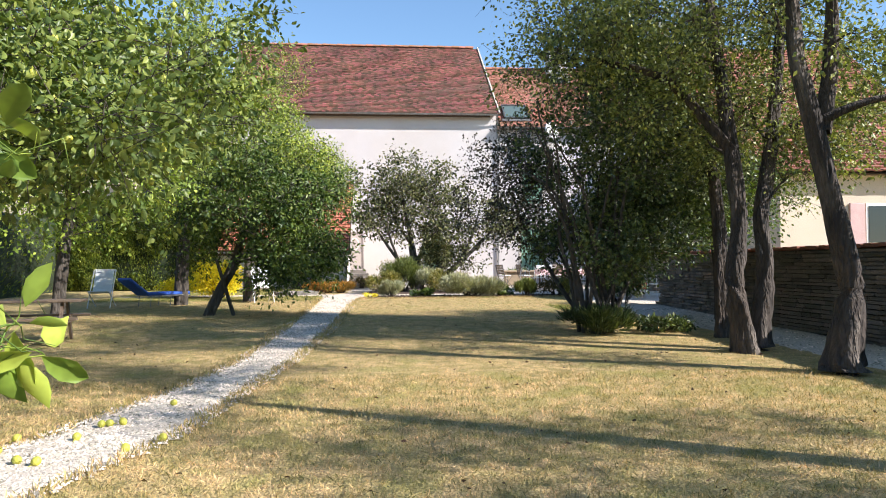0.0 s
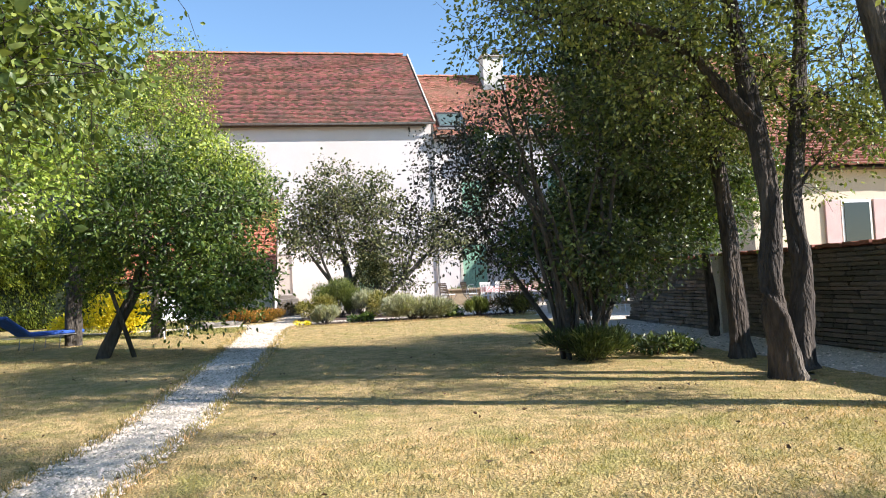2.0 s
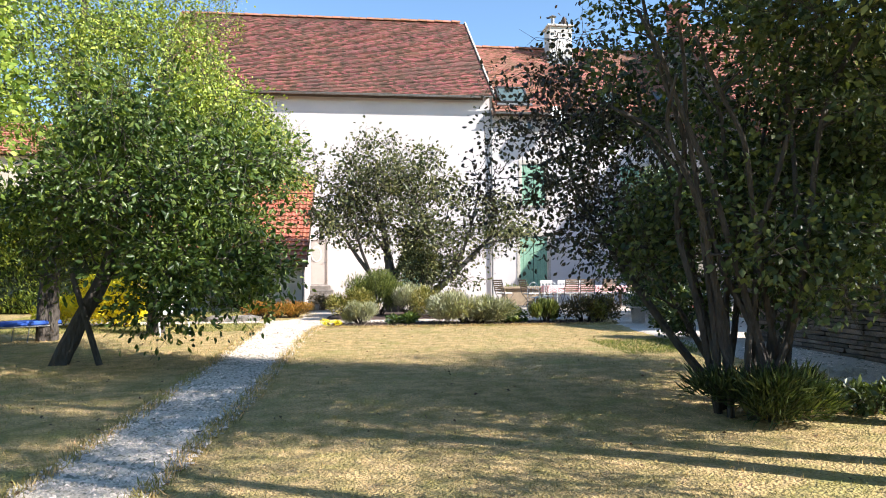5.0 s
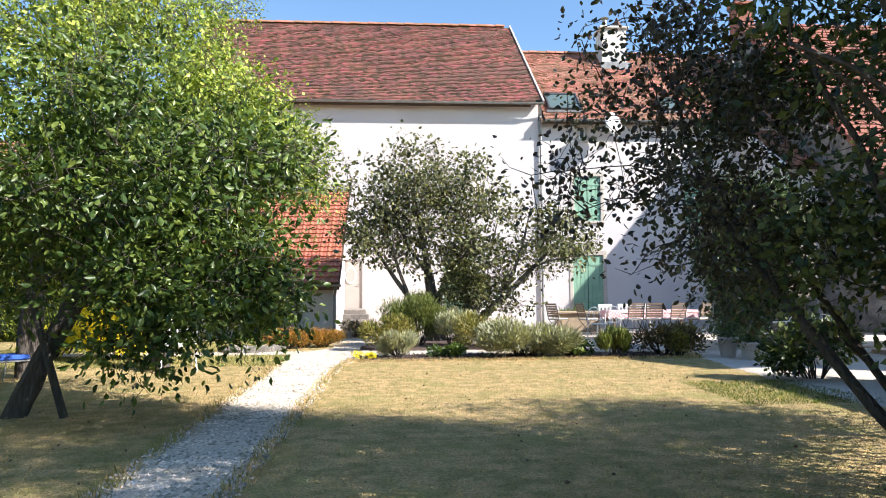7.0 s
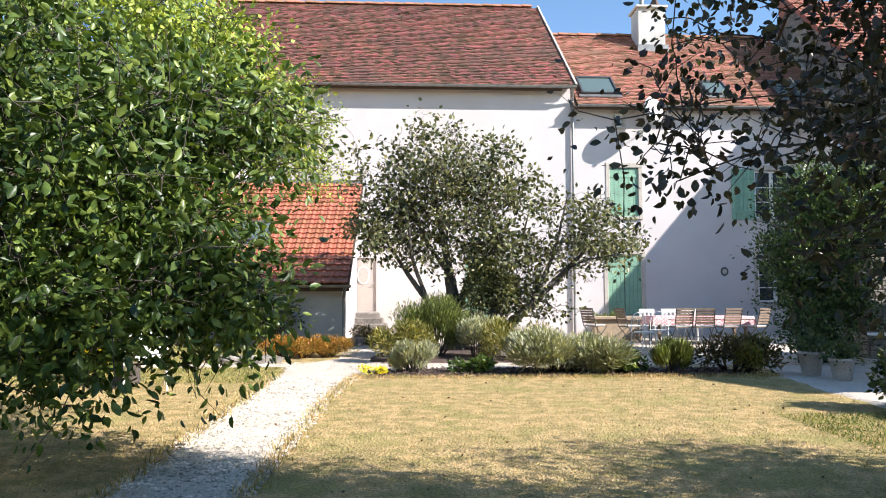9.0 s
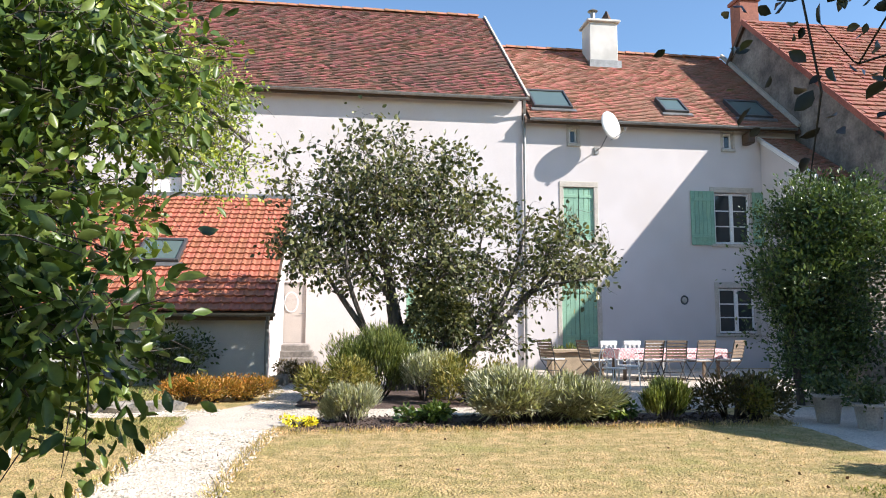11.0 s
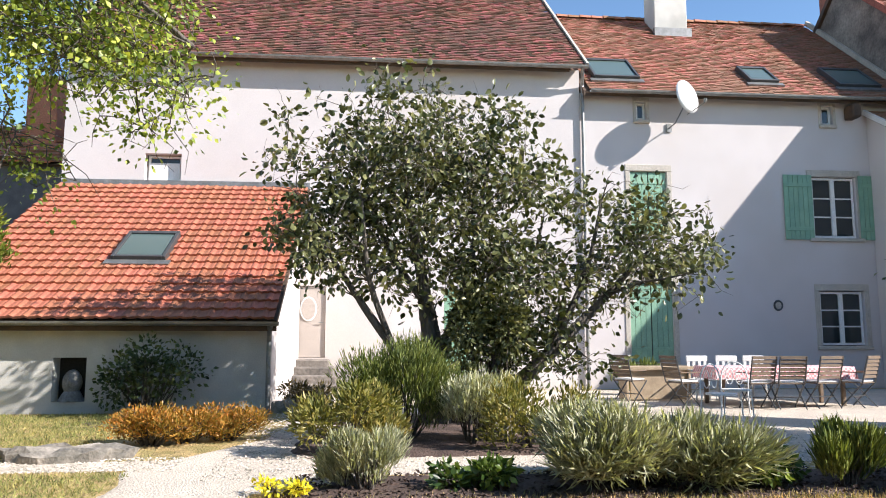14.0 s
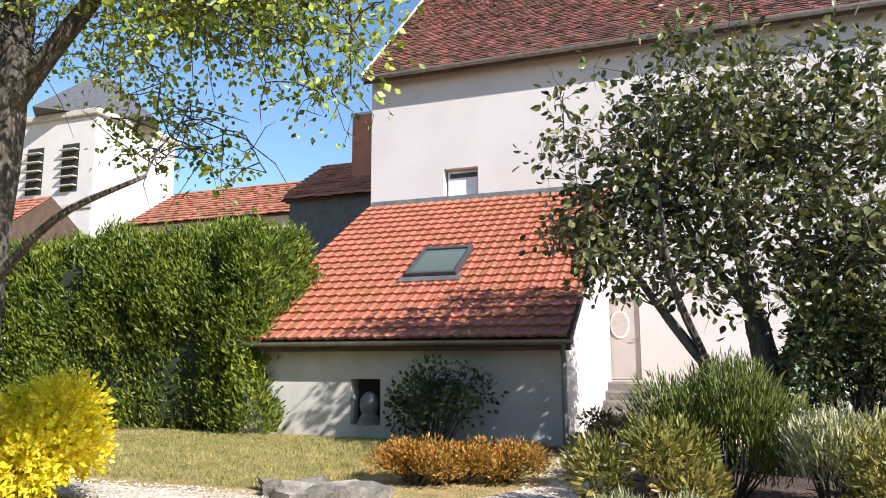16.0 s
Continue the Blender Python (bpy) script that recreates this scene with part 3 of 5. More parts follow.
def ridge_caps(x0, x1, y, z, parent, step=0.4):
    bm = bmesh.new()
    n = 7
    ring = []
    for e, rad in ((0, 0.125), (step * 1.06, 0.105)):
        ring.append([bm.verts.new((e, rad * math.cos(math.pi * k / (n - 1)) * 1.15, rad * math.sin(math.pi * k / (n - 1)) - 0.03)) for k in range(n)])
    for k in range(n - 1):
        bm.faces.new((ring[0][k], ring[0][k + 1], ring[1][k + 1], ring[1][k]))
    bm.faces.new(ring[0])
    me = bpy.data.meshes.new("ridge_tile")
    bm.to_mesh(me)
    bm.free()
    for i in range(int((x1 - x0) / step)):
        o = link("ridge_tile", me, RIDGE, parent)
        o.matrix_basis = pose(x0 + i * step, y, z + (0.012 if i % 2 else 0), 0, 0, 0)


def gutter(x0, x1, y, z, parent, r=0.075):
    V, F = [], []
    n = 7
    for x in (x0, x1):
        for rad in (r, r - 0.012):
            for k in range(n):
                a = math.pi + math.pi * k / (n - 1)
                V.append((x, y + rad * math.cos(a), z + rad * math.sin(a)))
    for k in range(n - 1):
        F += [(k, k + 1, 2 * n + k + 1, 2 * n + k), (n + k, 3 * n + k, 3 * n + k + 1, n + k + 1), (k, n + k, n + k + 1, k + 1), (2 * n + k, 2 * n + k + 1, 3 * n + k + 1, 3 * n + k)]
    F += [(0, 2 * n, 3 * n, n), (n - 1, 2 * n - 1, 4 * n - 1, 3 * n - 1)]
    raw("gutter", V, F, ZINC, parent, "grey zinc gutter")


def skylight(x, frac, w, h, eave, ridge, parent_group, label):
    """A roof window on a slope."""
    dy, dz = ridge[0] - eave[0], ridge[1] - eave[1]
    an = math.degrees(math.atan2(dz, dy))
    e = new("skylight")
    e.matrix_world = pose(x, eave[0] + dy * frac, eave[1] + dz * frac, an, 0, 0)
    tagged(e, label, "roof window", parent_group)
    f = 0.07
    for a in ((-w / 2, -w / 2 + f, 0, h), (w / 2 - f, w / 2, 0, h), (-w / 2 + f, w / 2 - f, 0, f), (-w / 2 + f, w / 2 - f, h - f * 1.6, h)):
        part("frame", box(*a, 0.0, 0.17, 0.008), CHARCOAL, e)
    part("pane", box(-w / 2 + f, w / 2 - f, f, h - f * 1.6, 0.08, 0.13), SKYGLASS, e, "greenish reflecting pane")
    part("flashing", box(-w / 2 - 0.1, w / 2 + 0.1, -0.18, -0.004, 0.0, 0.09), ZINC, e, "grey lead flashing")
    return e


def window(x0, x1, z0, z1, parent_label, panes=3, leafs=2, deep=0.12, name="window"):
    y = WY + deep
    e = thing(name, parent_label, "window", ((x0 + x1) / 2, y, z0), kind="structure")
    w, h = x1 - x0, z1 - z0
    f = 0.06
    for a in ((-w / 2, -w / 2 + f, 0, h), (w / 2 - f, w / 2, 0, h), (-w / 2 + f, w / 2 - f, 0, f), (-w / 2 + f, w / 2 - f, h - f, h)):
        part("window_frame", box(a[0], a[1], -0.03, 0.04, a[2], a[3], 0.006), WHITEPAINT, e)
    if leafs == 2:
        part("mullion", box(-0.06, 0.06, -0.045, 0.04, f, h - f, 0.006), WHITEPAINT, e)
    for s in ((-1, 1) if leafs == 2 else (0,)):
        xa, xb = ((-w / 2 + f, -0.06) if s < 0 else (0.06, w / 2 - f)) if s else (-w / 2 + f, w / 2 - f)
        ph = (h - 2 * f) / panes
        for i in range(panes):
            zb = f + i * ph
            if i:
                part("glazing_bar", box(xa, xb, -0.02, 0.03, zb - 0.018, zb + 0.018), WHITEPAINT, e)
            part("pane", box(xa + 0.002, xb - 0.002, 0.0, 0.012, zb + 0.019, zb + ph - 0.019), GLASS, e, "dark glass pane")
    return e


def shutter(x0, x1, z0, z1, y, label, parent=None, hinge=0.0):
    """A plank shutter with two battens."""
    e = thing("shutter", label, "shutter", (x0, y, z0), hinge, "green shutters")
    n = max(3, int((x1 - x0) / 0.13))
    w = (x1 - x0) / n
    for i in range(n):
        part("board", box(i * w + 0.004, (i + 1) * w - 0.004, -0.04, -0.012, 0, z1 - z0, 0.005), GREENPAINT, e)
    for f in (0.16, 0.84):
        part("batten", box(0.02, x1 - x0 - 0.02, -0.06, -0.041, (z1 - z0) * f - 0.05, (z1 - z0) * f + 0.05, 0.005), GREENPAINT, e)
    return e


# barn
BE, BR = (WY - 0.32, 9.05), (41.2, 13.75)
barn = thing("barn_building", "white rendered barn with steep brown tiled roof", "house", (0, 0, 0))
bh = [(-5.4, -4.5, 5.78, 6.5), (-1.59, -0.80, 1.36, 3.16), (2.2, 3.1, 1.0, 3.1)]
holed_wall("wall", -7.4, 5.86, 0.3, 9.05, WY, 0.45, bh, RENDER, barn)
part("wall", prism([(WY + 0.45, 0.3), (WY + 0.45, 9.3), (41.2, 13.6), (45.8, 9.2), (45.8, 0.3)], -7.38, -7.0), RENDER, barn)
part("wall", prism([(WY + 0.45, 0.3), (WY + 0.45, 9.3), (41.2, 13.5), (45.8, 9.1), (45.8, 0.3)], 5.15, 5.5), RENDER, barn)
part("wall", box(-7.38, 5.84, 45.8, 46.2, 0.3, 9.0), RENDER, barn)
part("roof", prism([(BE[0], BE[1] - 0.03), (41.2, 13.72), (46.5, 8.9), (46.5, 8.75), (41.2, 13.55), (BE[0], BE[1] - 0.18)], -7.5, 5.52), RUST, barn)
tiled("roof_tiles", -7.55, 6.0, (BE[0] - 0.03, BE[1]), BR, 0.17, 0.115, TILE_OLD, barn, 21, slip1=0.45)
part("verge", plank((6.0, BE[0] - 0.03, BE[1] + 0.02), (5.55, 41.2, 13.78), 0.07, 0.12), LIMESTONE, barn, "pale mortar verge")
part("verge", plank((-7.56, BE[0] - 0.03, BE[1] + 0.02), (-7.56, 41.2, 13.78), 0.05, 0.10), LIMESTONE, barn, "pale mortar verge")
gutter(-7.5, 6.0, BE[0] - 0.11, BE[1] - 0.03, barn)
ridge_caps(-7.5, 5.6, 41.2, 13.78, barn)
dp = bmesh.new()
bar((5.92, WY - 0.08, 0.55), (5.92, WY - 0.08, 8.6), 0.045, 8, bm=dp)
bar((5.92, WY - 0.08, 8.6), (5.85, WY - 0.42, 8.98), 0.045, 8, bm=dp)
part("downpipe", dp, ZINC, barn, "grey zinc downpipe")
# dark sheet in place of the unlit rooms behind the wall holes
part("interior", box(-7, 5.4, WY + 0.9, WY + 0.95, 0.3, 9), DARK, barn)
part("flashing", box(-7.35, -1.25, WY - 0.06, WY - 0.003, 5.62, 5.80, 0.01), ZINC, barn, "grey flashing above the lean-to roof")
window(-5.37, -4.53, 5.80, 6.48, "small white barn window above the lean-to roof", 1, 1, 0.25, "window_1")
wd = thing("window_board", "white board closing the lower part of the barn window", "board", (-4.95, WY + 0.2, 5.79))
part("board_panel", box(-0.38, 0.38, -0.015, 0.012, 0.0, 0.50, 0.005), WHITEPAINT, wd)
# pale door with an oval light
d = thing("door_1", "closed beige door with an oval window and lever handle", "door", (-1.59, WY + 0.06, 1.36), kind="structure")
part("door_leaf", box(0.01, 0.78, 0, 0.05, 0.01, 1.79, 0.006), DOORPAINT, d)
ov = bmesh.new()
bmesh.ops.create_cone(ov, cap_ends=True, segments=28, radius1=0.5, radius2=0.5, depth=0.03, matrix=Matrix.Translation((0.36, -0.012, 1.22)) @ Matrix.Diagonal((0.42, 1, 0.62, 1)) @ Euler((radians(90), 0, 0)).to_matrix().to_4x4())
part("oval_frame", ov, WHITEPAINT, d, "white oval moulding")
ov = bmesh.new()
bmesh.ops.create_cone(ov, cap_ends=True, segments=28, radius1=0.5, radius2=0.5, depth=0.03, matrix=Matrix.Translation((0.36, -0.018, 1.22)) @ Matrix.Diagonal((0.35, 1, 0.54, 1)) @ Euler((radians(90), 0, 0)).to_matrix().to_4x4())
part("oval_pane", ov, DOORPAINT, d, "frosted oval pane")
hd = bar((0.72, -0.05, 0.88), (0.60, -0.05, 0.88), 0.012)
bar((0.72, 0, 0.88), (0.72, -0.055, 0.88), 0.014, bm=hd)
part("door_handle", hd, ZINC, d, "metal lever handle")
d = thing("door_2", "pale green plank door behind the lilac", "door", (2.2, WY + 0.05, 1.0), kind="structure")
for i in range(6):
    part("board", box(0.01 + i * 0.148, 0.15 + i * 0.148, 0, 0.04, 0, 2.1, 0.005), GREENPAINT, d)

# house
HE, HR = (WY - 0.3, 8.42), (41.2, 12.6)
house = thing("house_building", "white rendered two-storey house with orange-brown tiled roof", "house", (0, 0, 0))
hh = [(7.1, 8.26, 1.22, 3.3), (7.2, 8.2, 4.6, 6.3), (12.29, 13.56, 4.55, 6.25), (12.33, 13.6, 1.65, 3.12), (7.42, 7.70, 7.72, 8.22), (12.70, 13.02, 7.72, 8.26), (14.1, 14.9, 0.5, 2.5)]
holed_wall("wall", 5.87, 15.3, 0.3, 8.42, WY + 0.01, 0.45, hh, RENDER, house)
part("wall", box(5.9, 15.3, 45.8, 46.2, 0.3, 8.4), RENDER, house)
# same dark sheet for the house: room shade as a painted surface
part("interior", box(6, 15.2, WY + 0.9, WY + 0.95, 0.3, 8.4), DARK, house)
part("roof", prism([(HE[0], HE[1] - 0.03), (41.2, 12.55), (46.4, 8.2), (46.4, 8.05), (41.2, 12.4), (HE[0], HE[1] - 0.17)], 5.9, 15.3), RUST, house)
tiled("roof_tiles", 6.05, 15.2, (HE[0] - 0.03, HE[1]), HR, 0.17, 0.115, TILE_MID, house, 22)
gutter(6.05, 15.1, HE[0] - 0.11, HE[1] - 0.03, house)
ridge_caps(6.0, 15.6, 41.2, 12.62, house)
part("corbel", box(13.35, 13.6, WY - 0.42, WY + 0.005, 7.85, 8.22, 0.03), RUST, house, "dark timber corbel under the eaves")
ch = thing("chimney", "rendered chimney with a cowl and flue pipe", "chimney", (9.95, 40.6, 11.9))
part("chimney_shaft", box(-0.55, 0.55, -0.45, 0.45, -0.5, 1.5, 0.02), RENDER_OLD, ch)
part("cap", box(-0.65, 0.65, -0.55, 0.55, 1.5, 1.6, 0.02), RENDER_OLD, ch)
part("cowl", bar((0.3, 0, 1.6), (0.3, 0, 2.15), 0.32, 4, 0.03), RUST, ch, "pyramid cowl of brown tiles")
part("flue", bar((-0.25, 0, 1.6), (-0.25, 0, 2.05), 0.09, 10), ZINC, ch, "metal flue pipe")
part("flue_hat", bar((-0.25, 0, 2.1), (-0.25, 0, 2.2), 0.2, 12, 0.05), ZINC, ch)
part("flashing", box(-0.62, 0.62, -0.62, -0.455, -0.35, -0.05), ZINC, ch)
skylight(6.95, 0.10, 1.3, 1.35, HE, HR, "skylights", "dark-framed roof window in the brown tiles")
skylight(11.2, 0.11, 0.85, 1.05, HE, HR, "skylights", "small dark-framed roof window in the brown tiles")
skylight(13.95, 0.09, 1.25, 1.3, HE, HR, "skylights", "dark-framed roof window in the shaded tiles")
window(12.31, 13.54, 4.57, 6.23, "white upper-floor casement window with dark panes", 3, 2, name="window_2")
window(12.35, 13.58, 1.67, 3.10, "white ground-floor casement window with dark panes", 3, 2, name="window_3")
window(7.43, 7.69, 7.73, 8.21, "small attic window under the eaves", 1, 1, name="window_4")
window(12.71, 13.01, 7.73, 8.25, "small attic window under the eaves", 1, 1, name="window_5")
for n, (a, b, c, e) in enumerate(((12.29, 13.56, 4.55, 6.25), (12.33, 13.6, 1.65, 3.12), (7.1, 8.26, 1.22, 3.3), (7.2, 8.2, 4.6, 6.3), (7.42, 7.70, 7.72, 8.22), (12.70, 13.02, 7.72, 8.26))):
    s = thing("trim_%d" % (n + 1), "pale dressed stone surround", "surround", (0, 0, 0), kind="structure")
    k = 0.14 if n < 4 else 0.09
    part("jamb", box(a - k, a - 0.003, WY - 0.012, WY + 0.1, c, e, 0.01), LIMESTONE, s)
    part("jamb", box(b + 0.003, b + k, WY - 0.012, WY + 0.1, c, e, 0.01), LIMESTONE, s)
    part("lintel", box(a - k, b + k, WY - 0.014, WY + 0.1, e + 0.003, e + k * 1.3, 0.01), LIMESTONE, s)
    part("window_sill", box(a - k, b + k, WY - 0.07, WY + 0.1, c - 0.10, c - 0.003, 0.015), LIMESTONE, s)
shutter(11.45, 12.27, 4.5, 6.28, WY - 0.015, "open green plank shutter beside the upper window")
shutter(13.6, 14.0, 4.5, 6.28, WY - 0.015, "open green plank shutter beside the upper window")
shutter(7.2, 7.69, 4.6, 6.28, WY + 0.09, "closed green shutter on the upper floor")
shutter(7.71, 8.2, 4.6, 6.28, WY + 0.09, "closed green shutter on the upper floor")
shutter(7.1, 7.67, 1.24, 3.28, WY + 0.09, "closed green door shutter above the terrace")
shutter(7.69, 8.26, 1.24, 3.28, WY + 0.09, "closed green door shutter above the terrace")
rg = thing("wall_plaque", "small round wall ornament with a dark rim", "wall ornament", (11.15, WY - 0.003, 2.72))
V, F = [], []
for i in range(20):
    a = 2 * math.pi * i / 20
    for rr, dy in ((0.09, -0.01), (0.13, -0.04), (0.15, 0.0)):
        V.append((rr * math.cos(a) * 0.9, dy, rr * math.sin(a)))
for i in range(20):
    j = (i + 1) % 20
    F += [(3 * i, 3 * i + 1, 3 * j + 1, 3 * j), (3 * i + 1, 3 * i + 2, 3 * j + 2, 3 * j + 1)]
raw("rim", V, F, CHARCOAL, rg)
part("face", bar((0, 0, 0), (0, -0.012, 0), 0.095, 18), LIMESTONE, rg, "pale face")
# dish
dish = thing("satellite_dish", "white satellite dish on a bent wall arm", "satellite dish", (8.32, WY - 0.02, 7.6))
V, F = [], []
for s in range(6):
    for k in range(24):
        a = 2 * math.pi * k / 24
        r = 0.47 * s / 5
        V.append((r * math.cos(a) * 0.9, -0.11 + 0.5 * r * r, r * math.sin(a)))
for s in range(5):
    for k in range(24):
        F.append((s * 24 + k, s * 24 + (k + 1) % 24, (s + 1) * 24 + (k + 1) % 24, (s + 1) * 24 + k))
rf = raw("reflector", V, F, PLASTIC, dish, smooth=True)
md = rf.modifiers.new("thick", "SOLIDIFY")
md.thickness = 0.012
rf.matrix_basis = pose(0.22, -0.72, 0.55, -10, 0, 28)
arm = bar((0, 0, -0.1), (0.05, -0.3, -0.05), 0.02)
bar((0.05, -0.3, -0.05), (0.25, -0.58, 0.45), 0.02, bm=arm)
part("arm", arm, ZINC, dish)
part("wall_plate", box(-0.07, 0.07, -0.012, 0.017, -0.2, 0.02), ZINC, dish)
lf = bar((0.25, -0.62, 0.1), (0.55, -1.05, 0.3), 0.012)
bar((0.55, -1.05, 0.3), (0.55, -1.08, 0.4), 0.035, bm=lf)
part("feed_arm", lf, ZINC, dish)

# porch wing and the stone gable building
porch = thing("porch_wing", "white rendered wing with a small tiled roof", "house", (0, 0, 0))
part("wall", prism([(34.0, 0.3), (WY, 0.3), (WY, 8.0), (34.0, 6.3)], 14.0, 14.3), RENDER, porch)
part("wall", box(14.3, 15.18, 34.0, 34.3, 0.3, 6.2), RENDER, porch)
part("roof", prism([(33.8, 6.22), (WY - 0.01, 8.12), (WY - 0.01, 8.0), (33.8, 6.1)], 13.92, 15.18), RUST, porch)
tiled("roof_tiles", 13.9, 15.18, (33.76, 6.24), (WY - 0.02, 8.14), 0.17, 0.115, TILE_MID, porch, 23)
part("verge", plank((13.92, 33.76, 6.2), (13.92, WY - 0.02, 8.1), 0.08, 0.14), WHITEPAINT, porch, "pale verge board")
d = thing("door_3", "dark glazed door with a white frame", "door", (13.99, 34.9, 0.55), 90, kind="structure")
part("door_frame", box(-0.05, 0.95, 0.003, 0.06, 0, 2.1, 0.01), WHITEPAINT, d)
part("pane", box(0.08, 0.82, 0.061, 0.075, 0.1, 2.0), GLASS, d)
gb = thing("stone_house", "tall rubble stone gable house with red tiled roof", "house", (0, 0, 0))
part("wall", prism([(29.5, 0.3), (29.5, 4.4), (39.4, 13.3), (48, 5.7), (48, 0.3)], 15.32, 15.8), STONE, gb)
part("wall", box(15.8, 26, 29.5, 29.9, 0.3, 4.3), STONE, gb)
part("roof", prism([(29.1, 4.15), (39.4, 13.45), (48.4, 5.5), (48.4, 5.3), (39.4, 13.25), (29.1, 3.95)], 15.2, 26.2), RUST, gb)
tiled("roof_tiles", 15.16, 26.2, (29.05, 4.18), (39.4, 13.5), 0.24, 0.30, TILE_FAR, gb, 24, thick=0.04)
part("verge", plank((15.15, 29.05, 4.1), (15.15, 39.4, 13.42), 0.07, 0.18), TILE_FAR, gb, "red tile verge")
part("flashing", plank((15.26, WY - 0.3, 8.55), (15.26, 41.2, 12.75), 0.10, 0.14), LIMESTONE, gb, "pale mortar fillet")
ch2 = thing("brick_chimney", "red brick chimney on the stone gable", "chimney", (15.75, 40.2, 12.4))
part("chimney_shaft", box(-0.4, 0.4, -0.35, 0.35, 0, 2.1, 0.02), BRICK, ch2)
part("cap", box(-0.47, 0.47, -0.42, 0.42, 2.1, 2.25, 0.02), BRICK, ch2)
part("flue", bar((0, 0, 2.25), (0, 0, 2.7), 0.13, 10), ZINC, ch2)

# lean-to
LY, LX0, LX1 = 31.3, -7.3, -1.45
LE, LR = (31.02, 2.16), (WY - 0.02, 5.68)
lean = thing("lean_to_building", "low rendered lean-to with bright orange tiles", "outbuilding", (0, 0, 0))
NI = (-5.08, -4.52, 0.74, 1.50)
holed_wall("wall", LX0, LX1, 0.3, 2.15, LY, 0.3, [NI], RENDER_OLD, lean)
# niche closed with near-black, so its shade is in the colour
part("niche_back", box(NI[0] - 0.1, NI[1] + 0.1, LY + 0.305, LY + 0.35, NI[2] - 0.1, NI[3] + 0.1), DARK, lean)
part("wall", prism([(LY + 0.3, 0.3), (WY, 0.3), (WY, 5.5), (LY + 0.3, 2.15)], LX1 - 0.3, LX1), RENDER, lean)
part("wall", prism([(LY + 0.3, 0.3), (WY, 0.3), (WY, 5.5), (LY + 0.3, 2.15)], LX0, LX0 + 0.3), RENDER, lean)
part("roof", prism([(LE[0], LE[1] - 0.02), (LR[0], LR[1] - 0.02), (LR[0], LR[1] - 0.14), (LE[0], LE[1] - 0.14)], LX0 - 0.1, LX1 + 0.2), RUST, lean)
gutter(LX0 - 0.1, LX1 + 0.25, LE[0] - 0.1, LE[1] - 0.04, lean)
part("fascia", box(LX0 - 0.1, LX1 + 0.2, LE[0] - 0.02, LE[0] + 0.005, LE[1] - 0.2, LE[1] - 0.03), RUST, lean, "brown timber fascia")
dp = bar((LX1 + 0.05, LY - 0.07, 0.55), (LX1 + 0.05, LY - 0.07, 1.8), 0.045, 8)
bar((LX1 + 0.05, LY - 0.07, 1.8), (LX1 + 0.1, LE[0] - 0.1, 2.08), 0.045, 8, bm=dp)
part("downpipe", dp, ZINC, lean, "grey zinc downpipe")
skylight(-4.22, 0.325, 1.05, 1.25, LE, LR, "skylights", "dark-framed roof window in the orange lean-to tiles")
hd = bmesh.new()
bmesh.ops.create_icosphere(hd, subdivisions=3, radius=0.14, matrix=Matrix.Translation((0, 0, 0.24)) @ Matrix.Diagonal((0.85, 0.9, 1.2, 1)))
bmesh.ops.create_cone(hd, cap_ends=True, segments=14, radius1=0.17, radius2=0.09, depth=0.14, matrix=Matrix.Translation((0, 0, 0.07)))
bmesh.ops.create_icosphere(hd, subdivisions=2, radius=0.035, matrix=Matrix.Translation((0, -0.125, 0.24)) @ Matrix.Diagonal((0.7, 1, 1.5, 1)))
hb = part("stone_bust", hd, GREYHEAD)
hb.matrix_basis = pose(-4.80, LY + 0.16, NI[2]) @ Matrix.Scale(1.35, 4)
tagged(hb, "grey carved stone bust set in the wall niche", "sculpture")

# steps to the beige door
st = thing("stone_steps", "rough old stone steps up to the beige door", "steps", (-1.25, 0, 0))
for i, (y0, z1) in enumerate(((34.9, 0.80), (35.3, 0.98), (35.7, 1.16), (36.1, 1.33))):
    part("step", box(-0.35, 0.95 - 0.12 * i, y0, WY - 0.005, 0.5 if i == 0 else 0.62 + 0.18 * (i - 1), z1, 0.03), STONE, st)

# boundary wall of flat stones with a tile coping
bw = thing("wall_east", "dry boundary wall of thin flat stones with tile coping", "wall", (0, 0, 0), kind="structure")
part("core", box(7.86, 8.15, -8, 17.5, -0.3, 1.74), STONE, bw)
part("core", box(7.86, 8.15, 17.5, 20.0, -0.1, 1.72), STONE, bw)
part("pillar", box(7.6, 8.2, 15.6, 15.95, 0.1, 1.76, 0.02), LIMESTONE, bw, "pale stone pier")
bc = bmesh.new()
for i in range(140):
    y = -8 + i * 0.2
    box(7.66 + 0.02 * (i % 3), 8.3, y, y + 0.185, 1.745 + 0.012 * (i % 2), 1.80 + 0.012 * (i % 2), bm=bc)
tagged(part("coping_tiles", bc, TILE_FAR, bw, "weathered tile coping"), kind="stuff")

